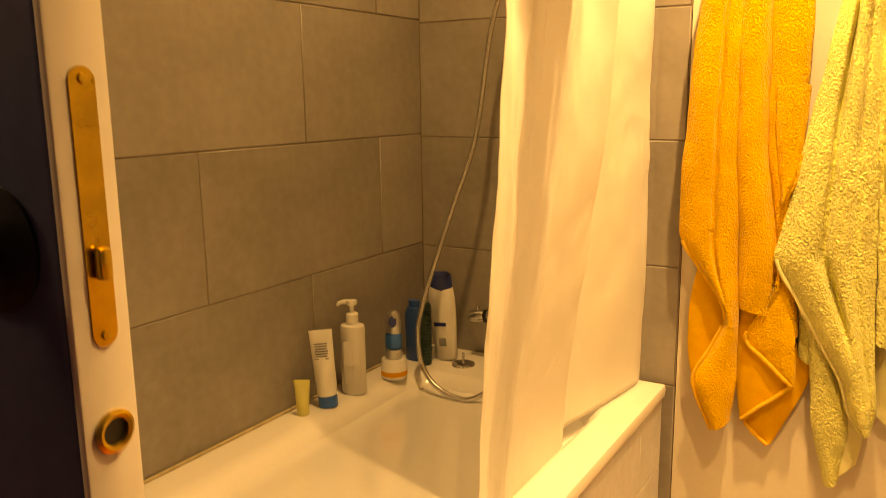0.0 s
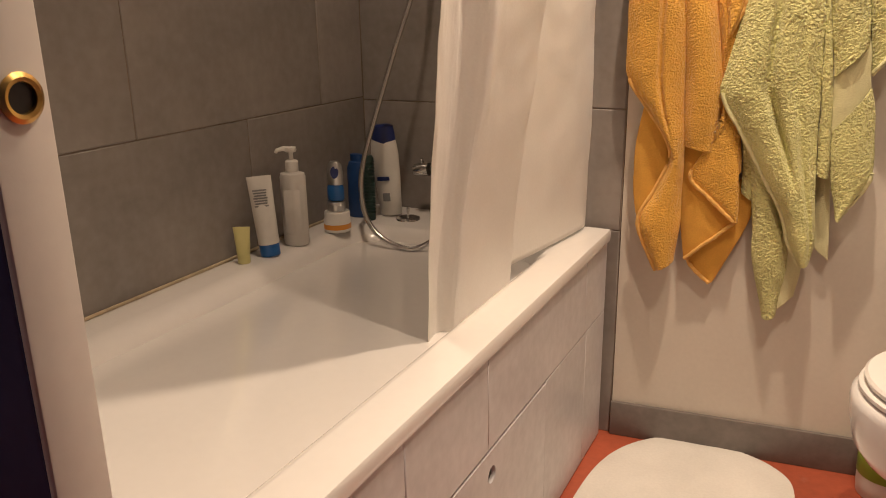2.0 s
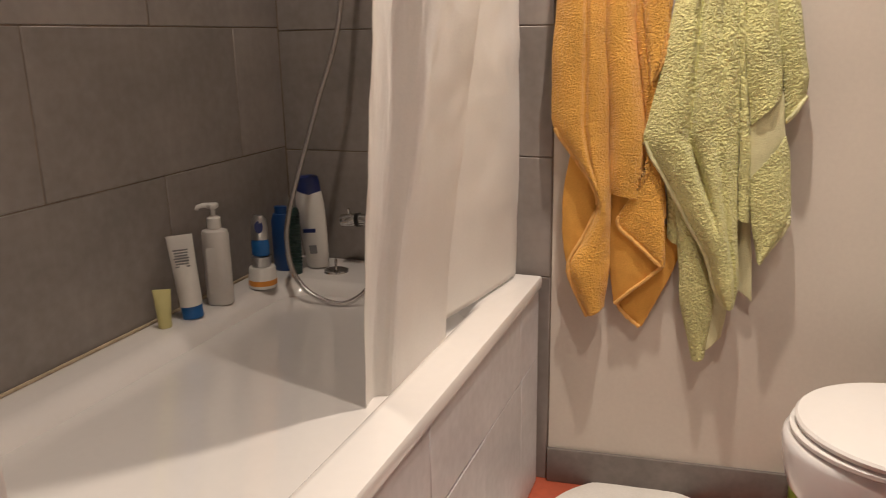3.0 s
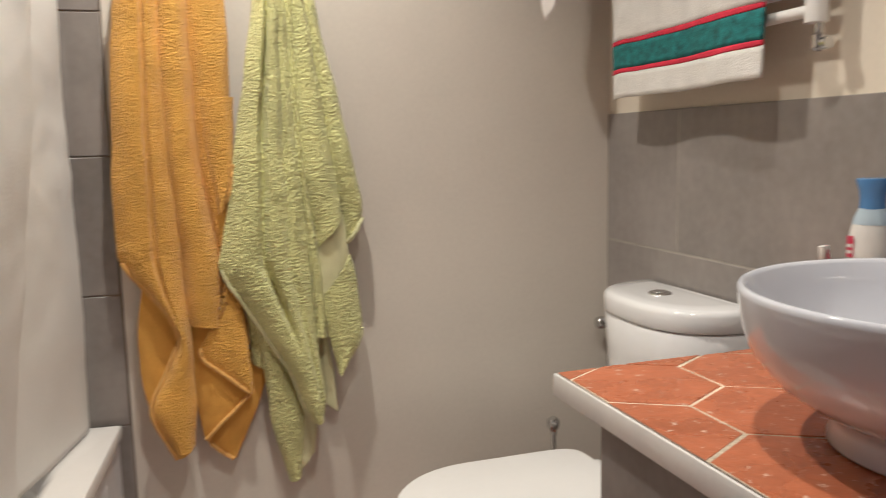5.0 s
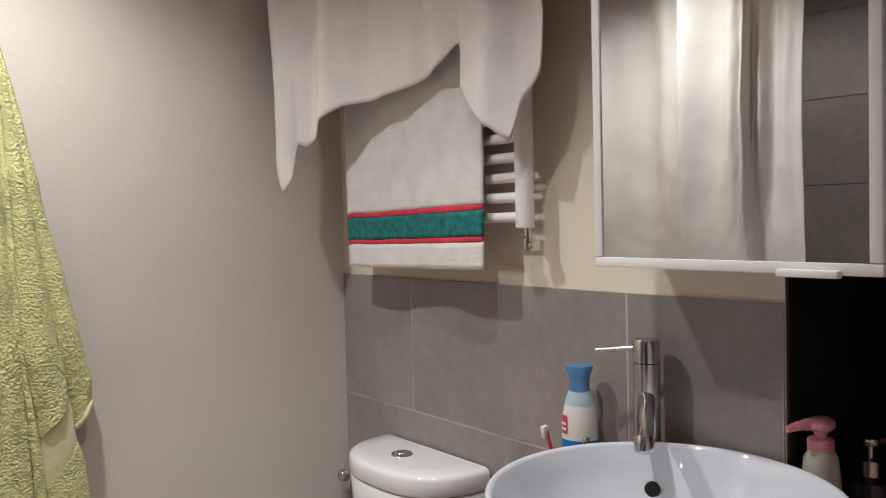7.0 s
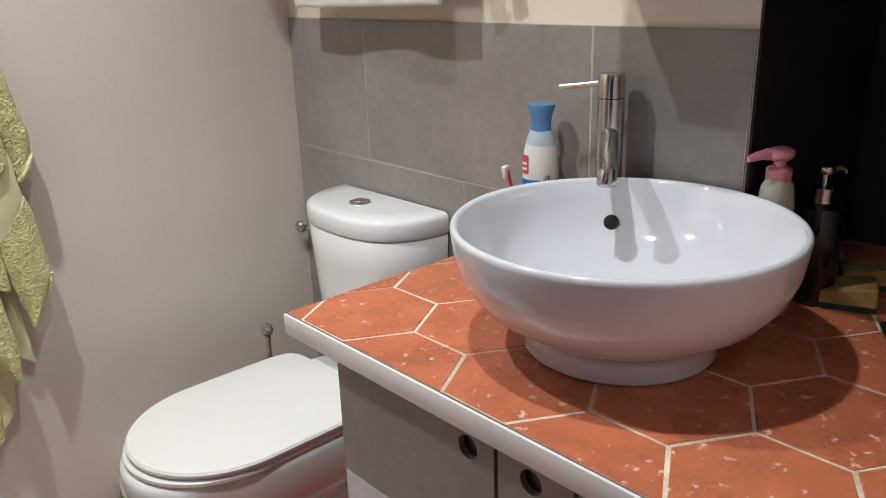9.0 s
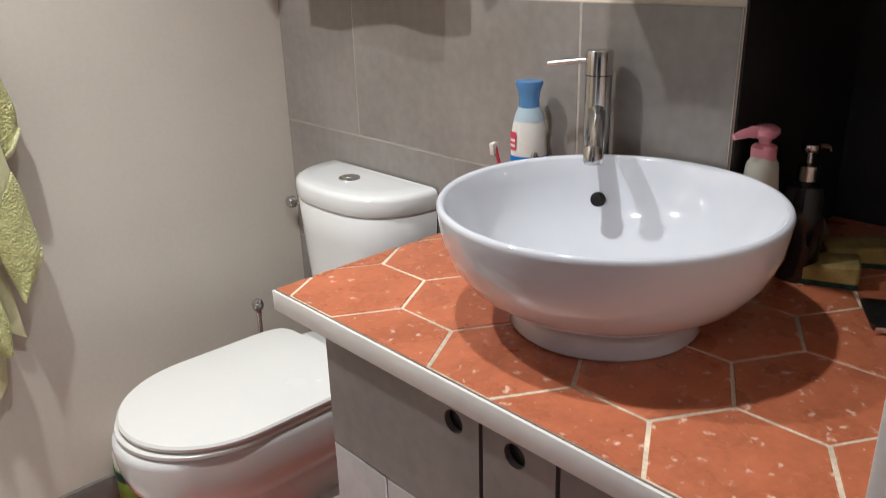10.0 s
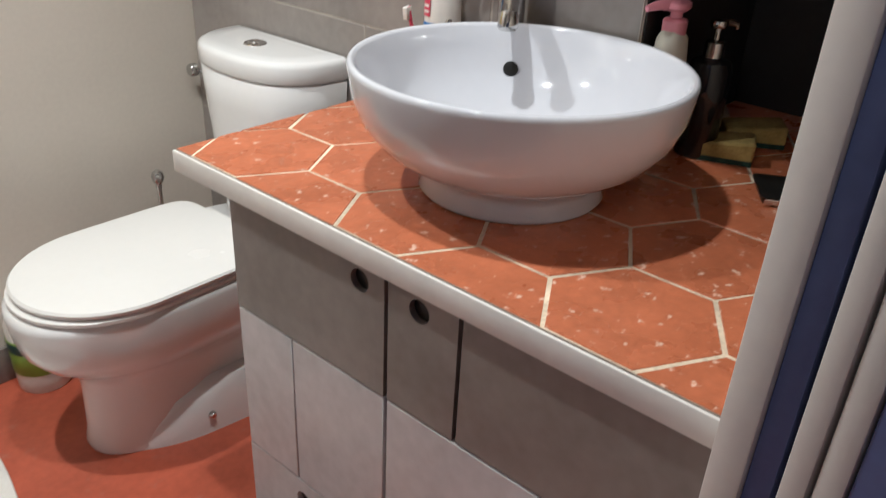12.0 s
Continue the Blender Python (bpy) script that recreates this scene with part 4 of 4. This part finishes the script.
def clip(poly, nx, ny, d):
    """The part of a polygon where nx * x + ny * y <= d."""
    out = []
    for i, p in enumerate(poly):
        q = poly[(i + 1) % len(poly)]
        a, b = nx * p[0] + ny * p[1] - d, nx * q[0] + ny * q[1] - d
        if a <= 0:
            out.append(p)
        if a * b < 0:
            k = a / (a - b)
            out.append((p[0] + (q[0] - p[0]) * k, p[1] + (q[1] - p[1]) * k))
    return out


def tile_mesh(poly, z0, z1, bev=0.0016):
    c = (sum(p[0] for p in poly) / len(poly), sum(p[1] for p in poly) / len(poly))
    sh = lambda k: [(c[0] + (x - c[0]) * k, c[1] + (y - c[1]) * k) for x, y in poly]
    r = max(math.dist(c, p) for p in poly)
    return loft([[(x, y, z0) for x, y in poly], [(x, y, z1 - bev) for x, y in poly], [(x, y, z1) for x, y in sh(1 - bev / r)]])


HS = 0.112
rng = random.Random(5)
for m in range(-1, 7):
    for k in range(-2, 5):
        for off_u, off_v in ((-0.5, 0.866), (1.0, 0.0)):
            u, v = (off_u + 3 * k) * HS, (off_v + 1.732 * m) * HS
            cx, cy = -0.540 + v, -0.846 - u
            r = HS - 0.0019 - 0.0014 * rng.random()
            turn = radians(rng.uniform(-0.8, 0.8))
            hexa = [(cx + r * math.sin(a + turn), cy - r * math.cos(a + turn)) for a in [math.pi * i / 3 for i in range(6)]]
            for lim in ((-1, 0, -(FX + 0.0053)), (0, 1, FY - 0.0005), (0, -1, 1.635), (1, 0, 0.443)):
                hexa = clip(hexa, *lim) if hexa else hexa
            if hexa and cy > -1.20:
                hexa = clip(hexa, 1, 0, -0.004)
            elif hexa and cx > 0.02:
                hexa = clip(hexa, 0, 1, -1.201)
            if len(hexa) > 2:
                area = abs(sum(p[0] * q[1] - q[0] * p[1] for p, q in zip(hexa, hexa[1:] + hexa[:1]))) / 2
                if area > 0.0003:
                    part("hex_tile", tile_mesh(hexa, CZ - 0.010, CZ + rng.uniform(-0.0006, 0.0008)), TERRACOTTA, top)

# ---- basin and its tap ----
basin = thing("vessel_basin", "round white ceramic vessel basin on the washstand", "basin", EAST @ pose(-0.256, -1.147, CZ + 0.001))
prof = [(0, 0.004), (0.124, 0.0), (0.137, 0.0), (0.139, 0.004), (0.133, 0.024), (0.131, 0.034), (0.140, 0.042), (0.170, 0.056), (0.203, 0.080), (0.226, 0.112), (0.238, 0.146), (0.242, 0.176), (0.2435, 0.188), (0.2435, 0.194), (0.240, 0.198), (0.236, 0.1975), (0.232, 0.192),
        (0.224, 0.165), (0.208, 0.130), (0.182, 0.098), (0.145, 0.072), (0.100, 0.056), (0.050, 0.049), (0.024, 0.047), (0, 0.047)]
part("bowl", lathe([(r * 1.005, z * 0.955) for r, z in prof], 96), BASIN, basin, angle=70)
ov_a = radians(40)
ovr, ovz = 0.2020, 0.1216
part("overflow_hole", lathe([(0, 0.0012), (0.010, 0.0012), (0.0125, 0.0005), (0.0128, -0.001)], 28), BLACK, basin, "dark overflow hole", m=pose(ovr * math.cos(ov_a), ovr * math.sin(ov_a), ovz) @ pose(0, 0, 0, 0, 0, math.degrees(ov_a)) @ pose(0, 0, 0, 0, -66, 0))
part("waste", lathe([(0, 0.004), (0.018, 0.004), (0.024, 0.002), (0.025, 0)], 30), CHROME, basin, m=pose(0, 0, 0.0449))

tap = thing("basin_tap", "tall chrome single-lever basin tap", "tap", EAST @ pose(-0.052, -0.972, CZ + 0.001))
part("column", lathe([(0, 0), (0.026, 0), (0.026, 0.004), (0.0225, 0.007), (0.0225, 0.318), (0, 0.318)], 36), CHROME, tap)
part("head", lathe([(0.0228, 0.3195), (0.0228, 0.356), (0.021, 0.359), (0, 0.3595)], 36), CHROME, tap)
part("lever", tube([(0, 0, 0.345), (-0.016, 0.050, 0.338), (-0.026, 0.088, 0.333)], [0.0048, 0.0046, 0.0046], 12), CHROME, tap)
sp = part("spout", tube(spline([(0, 0, 0.262), (-0.04, -0.028, 0.250), (-0.09, -0.062, 0.228), (-0.115, -0.080, 0.214)], 6), 0.0145, 20), CHROME, tap)
part("aerator", tube([(-0.108, -0.075, 0.222), (-0.116, -0.081, 0.208), (-0.118, -0.0825, 0.203)], [0.0165, 0.0165, 0.0135], 20), CHROME, sp)

# ---- things round the basin ----
fr = bottle("toothpaste_bottle", "white and blue pump bottle with a blue flared cap", [(0, 0), (0.030, 0), (0.033, 0.004), (0.034, 0.11), (0.0335, 0.17), (0.0315, 0.205), (0.028, 0.223), (0, 0.223)], P_WHITE, EAST @ pose(-0.055, -0.822, CZ + 0.001, 0, 0, -55), sy=0.8)
part("neck", lathe([(0.0282, 0.2225), (0.0255, 0.234), (0.021, 0.244), (0.0195, 0.248)], 32, sy=0.82), plastic("pale_translucent_plastic", (0.50, 0.60, 0.68), 0.3, transmission=0.2), fr, "pale translucent collar")
part("cap", lathe([(0.0193, 0.246), (0.0185, 0.262), (0.020, 0.275), (0.0255, 0.291), (0.0245, 0.295), (0, 0.295)], 32, sy=0.85), P_SKY, fr, "flared blue cap")


def wrap(a0, a1, z0, z1, r=0.0345):
    return sheet(lambda u, v: (r * math.cos(radians(a0 + (a1 - a0) * u)), 0.81 * r * math.sin(radians(a0 + (a1 - a0) * u)), z0 + (z1 - z0) * v), 10, 2)


part("label", wrap(190, 232, 0.170, 0.204), P_RED, fr, "red label patch")
for z in (0.176, 0.186):
    part("print_bar", wrap(200, 228, z, z + 0.005, 0.0348), P_WHITE, fr, "pale print bar")
part("label_band", lathe([(0.0336, 0.060), (0.0344, 0.061), (0.0346, 0.158), (0.0338, 0.159)], 36, sy=0.82), P_BLUE, fr, "blue label band")
cup = thing("toothbrush_cup", "small cup holding a toothbrush behind the basin", "cup", EAST @ pose(-0.10, -0.835, CZ + 0.001))
part("cup", lathe([(0, 0.002), (0.027, 0), (0.031, 0.09), (0.029, 0.09), (0.0255, 0.004), (0, 0.004)], 30), P_CLEAR, cup)
tbr = part("toothbrush", tube([(0.005, 0.0, 0.006), (-0.012, 0.018, 0.10), (-0.022, 0.030, 0.165), (-0.026, 0.034, 0.19)], [0.0035, 0.004, 0.0035, 0.0045], 10), P_RED, cup, "red toothbrush")
part("bristles", nbox(-0.006, 0.008, -0.005, 0.005, 0.0, 0.022, 0.001), P_WHITE, tbr, m=pose(-0.026, 0.034, 0.168, 0, -8, 0))
part("file", tube([(0.01, -0.005, 0.006), (0.018, -0.018, 0.12), (0.021, -0.022, 0.165), (0.022, -0.023, 0.172)], [0.0035, 0.0035, 0.007, 0.004], 10), CHROME, cup, "chrome handle")

pk = bottle("soap_pump_bottle", "cream soap bottle with a pink pump", [(0, 0), (0.030, 0), (0.033, 0.004), (0.034, 0.10), (0.0335, 0.16), (0.029, 0.195), (0.020, 0.208), (0, 0.209)], P_CREAM, EAST @ pose(0.028, -1.232, CZ + 0.001), sy=0.8)
part("collar", lathe([(0.019, 0.2), (0.0195, 0.222), (0.017, 0.225), (0.0095, 0.227), (0.0095, 0.238)], 28), P_PINK, pk, "pink collar")
ph = part("pump_head", lathe([(0, 0.236), (0.018, 0.237), (0.025, 0.243), (0.0245, 0.250), (0.016, 0.2555), (0, 0.257)], 28, sy=0.8), P_PINK, pk, "pink pump head")
part("spout", tube(spline([(0.0, 0, 0.246), (-0.028, 0.014, 0.247), (-0.052, 0.026, 0.242)], 5), [0.0095] * 5 + [0.0075, 0.0075, 0.007, 0.006, 0.0055, 0.0045], 14), P_PINK, ph)
bk = bottle("soap_dispenser", "black glass soap dispenser in the dark recess", [(0, 0), (0.032, 0), (0.035, 0.004), (0.035, 0.145), (0.031, 0.158), (0.016, 0.165), (0, 0.166)], material("black_glass", (0.012, 0.012, 0.013), 0.08, var=0.0, bump=0.0), EAST @ pose(0.090, -1.278, CZ + 0.001), category="dispenser")
pump_head(bk, 0.164, CHROME, 1.1, 150)

SPONGE = material("sponge", (0.34, 0.25, 0.07), 0.95, var=0.2, scale=30, fine=180, bump=0.1)
SCOURER = material("scourer", (0.02, 0.05, 0.035), 0.95, var=0.3, scale=60, fine=300, bump=0.1)


def sponge(m, label):
    t = thing("sponge", label, "sponge", m, group="sponges in the recess")
    top_rings = [rrect(-0.052, 0.052, -0.034, 0.034, 0.006, z) for z in (0.009, 0.020, 0.031)] + [rrect(-0.049, 0.049, -0.031, 0.031, 0.006, 0.034)]
    part("foam", loft([[(x, y, z + (0.005 * math.sin(40 * x) if z > 0.02 else 0)) for x, y, z in r] for r in top_rings]), SPONGE, t, "yellow foam")
    part("scourer", loft([rrect(-0.052, 0.052, -0.034, 0.034, 0.006, z) for z in (0.0, 0.0088)]), SCOURER, t, "dark green scouring side")


sponge(EAST @ pose(0.108, -1.318, CZ + 0.001, 0, 0, -68), "yellow sponge with a green scourer in the recess")
sponge(EAST @ pose(0.225, -1.325, CZ + 0.001, 0, 0, -60), "yellow sponge leaning behind another")
dish = thing("soap_dish", "black dish with a chrome edge on the worktop", "dish", EAST @ pose(0.030, -1.470, CZ + 0.001, 0, 0, -60))
part("tray", loft([rrect(-0.05, 0.06, -0.045, 0.045, 0.012, 0), rrect(-0.055, 0.065, -0.05, 0.05, 0.012, 0.012), rrect(-0.05, 0.06, -0.045, 0.045, 0.010, 0.014)]), BLACK, dish)
part("edge", nbox(-0.05, 0.06, -0.0535, -0.0500, 0.003, 0.012, 0.001), CHROME, dish)

# ---- radiator with cloths ----
RX = -0.055
rad = thing("towel_radiator", "white tubular towel radiator on the wall", "radiator", EAST)
for y in (-0.105, -0.688):
    part("upright", tube([(RX, y, 1.378), (RX, y, 1.38), (RX, y, 2.19), (RX, y, 2.192)], [0.015, 0.019, 0.019, 0.015], 20), TRIM_WHITE, rad)
for i in range(18):
    z = 1.40 + 0.040 * i + (0.05 if i > 8 else 0)
    part("rail", tube([(RX - 0.004, -0.105, z), (RX - 0.004, -0.688, z)], 0.0105, 14), TRIM_WHITE, rad)
for y in (-0.105, -0.688):
    part("wall_stud", tube([(RX, y, 2.12), (0, y, 2.12)], 0.009, 12), TRIM_WHITE, rad)
    part("wall_stud", tube([(RX, y, 1.46), (0, y, 1.46)], 0.009, 12), TRIM_WHITE, rad)
rv = part("valve", lathe([(0.006, 0), (0.012, 0.004), (0.012, 0.026), (0.008, 0.03), (0.008, 0.05)], 18), CHROME, rad, "small chrome valve", m=pose(RX, -0.695, 1.332))
part("valve_knob", lathe([(0, 0), (0.011, 0.002), (0.011, 0.022), (0, 0.024)], 18), CHROME, rv, m=pose(0.002, 0, 0.012, 90, 0, 0))

TX = -0.088
hand = thing("hand_towel", "white towel with teal and red bands over the radiator", "towel", EAST)


def hand_fn(z0, z1, extra=0.0):
    def fn(u, v):
        y = -0.087 - 0.520 * u + 0.006 * math.sin(8 * u)
        z = z0 + (z1 - z0) * v + 0.004 * noise.noise((u * 5, z0 * 3 + v, 4)) + (-0.010 * (0.5 - u) if z0 < 1.6 else 0)
        zz = (z - 1.29) / 0.6
        x = TX - 0.008 * math.sin(9 * u + 2 * zz) * (1 - zz) + 0.003 * noise.noise((u * 9, zz * 9, 1)) - extra
        return (x, y, z)
    return fn


for nm, mt, z0, z1, ex in (("hem_band", WHITE_TOWEL, 1.290, 1.347, 0.0), ("red_stripe", RED_BAND, 1.347, 1.357, 0.0006), ("teal_band", TEAL_BAND, 1.357, 1.413, 0.0), ("red_stripe", RED_BAND, 1.413, 1.423, 0.0006), ("field", WHITE_TOWEL, 1.423, 1.90, 0.0)):
    thick(part(nm, sheet(hand_fn(z0, z1, ex), 60, max(3, int((z1 - z0) * 90))), mt, hand, angle=75), 0.005)

shirt = thing("pale_cloth", "pale pinkish cotton cloth draped over the radiator", "cloth", EAST)


def drape(u, v):
    # u runs along the radiator from the corner, v downwards
    y = 0.005 - 0.835 * u
    near = 1 - ease((u - 0.10) / 0.25)
    x = -0.225 + 0.093 * ease(u / 0.5) - (0.007 + 0.009 * near) * math.sin(30 * u + 1.0 * v) - 0.003 * math.sin(61 * u + 2 * v)
    if u > 0.72:
        x -= 0.022 * math.sin((u - 0.72) * 22 + 0.4)
    low = lerp_poly([(0, 1.545), (0.03, 1.475), (0.06, 1.50), (0.085, 1.595), (0.11, 1.585), (0.14, 1.60), (0.20, 1.648), (0.27, 1.672), (0.36, 1.676), (0.50, 1.690), (0.62, 1.715), (0.70, 1.750), (0.712, 1.750), (0.725, 1.66), (0.76, 1.62), (0.82, 1.58), (0.875, 1.545), (0.91, 1.62), (0.96, 1.66), (1.0, 1.76)], u)[0]
    return (x - 0.02 * (1 - v), y + 0.010 * math.sin(6 * v + 9 * u), 2.215 + (low - 2.215) * v)


thick(part("cloth", sheet(drape, 160, 50), GREYISH_CLOTH, shirt, angle=75), 0.003)

# ---- mirror cabinet ----
mc = thing("mirror_cabinet", "white bathroom wall cabinet with mirrored door", "cabinet", EAST)
MX = -0.166
MY0, MY1, MZ0, MZ1 = -1.402, -0.960, 1.316, 2.02
part("carcass", nbox(MX + 0.02, 0.0, -1.70, MY1 - 0.002, MZ0 + 0.004, MZ1, 0.002), WHITE_PAINT, mc)
part("mirror_pane", nbox(MX + 0.002, MX + 0.008, MY0 + 0.015, MY1 - 0.015, MZ0 + 0.015, MZ1 - 0.015), MIRROR, mc, "mirror pane")
for nm, a in (("frame_rail", (MX, MX + 0.018, MY0, MY1, MZ0, MZ0 + 0.016, 0.002)), ("frame_rail", (MX, MX + 0.018, MY0, MY1, MZ1 - 0.016, MZ1, 0.002)), ("frame_stile", (MX - 0.001, MX + 0.018, MY0, MY0 + 0.016, MZ0 + 0.0165, MZ1 - 0.0165, 0.002)), ("frame_stile", (MX - 0.001, MX + 0.018, MY1 - 0.016, MY1, MZ0 + 0.0165, MZ1 - 0.0165, 0.002))):
    part(nm, nbox(*a), TRIM_WHITE, mc)
part("door_pull", nbox(MX - 0.016, MX - 0.001, -1.355, -1.275, MZ0 - 0.003, MZ0 + 0.007, 0.002), TRIM_WHITE, mc)
part("plain_door", nbox(MX, MX + 0.018, -1.70, MY0 - 0.006, MZ0, MZ1, 0.002), TRIM_WHITE, mc, "plain white door")

# ---- tiles of the walls ----
ROWS = [0.575, 0.877, 1.185, 1.492, 1.80, 2.108, 2.415]
for i, (z0, z1) in enumerate(zip(ROWS, ROWS[1:])):
    y = -0.487 if i % 2 == 0 else -0.20
    cuts = [0.0, y] + [y - 0.605 * k for k in (1, 2)]
    cuts = [c for c in cuts if c > -1.55] + [-1.55]
    for a, b in zip(cuts, cuts[1:]):
        tile_at(WEST, "wall_tile", GREY_TILE, b, a, z0, z1, 0.0, "+x", gap=0.0014)
    cx = 0.30 if i % 2 else 0.60
    for a, b in ((0.0, cx), (cx, 0.727)):
        tile_at(NTILED, "wall_tile", GREY_TILE, a, b, z0 - 0.008, z1 - 0.008, 0.0, "-y", gap=0.0014)
tile_at(NTILED, "wall_tile", GREY_TILE, 0.64, 0.727, 0.0, 0.567, 0.0, "-y", gap=0.001)
part("grout", nbox(-0.0053, 0.0, -1.1915, 0.084, 0.26, 1.2575), PALE_JOINT, EASTW)
for z0, z1, cuts in ((0.926, 1.259, (0.084, -0.232, -0.895, -1.192)), (0.593, 0.926, (0.084, -0.565, -1.192)), (0.26, 0.593, (0.084, -0.232, -0.81))):
    for a, b in zip(cuts, cuts[1:]):
        tile_at(EASTW, "wall_tile", GREY_TILE, b, a, z0, z1, -0.006, "-x", gap=0.0015)
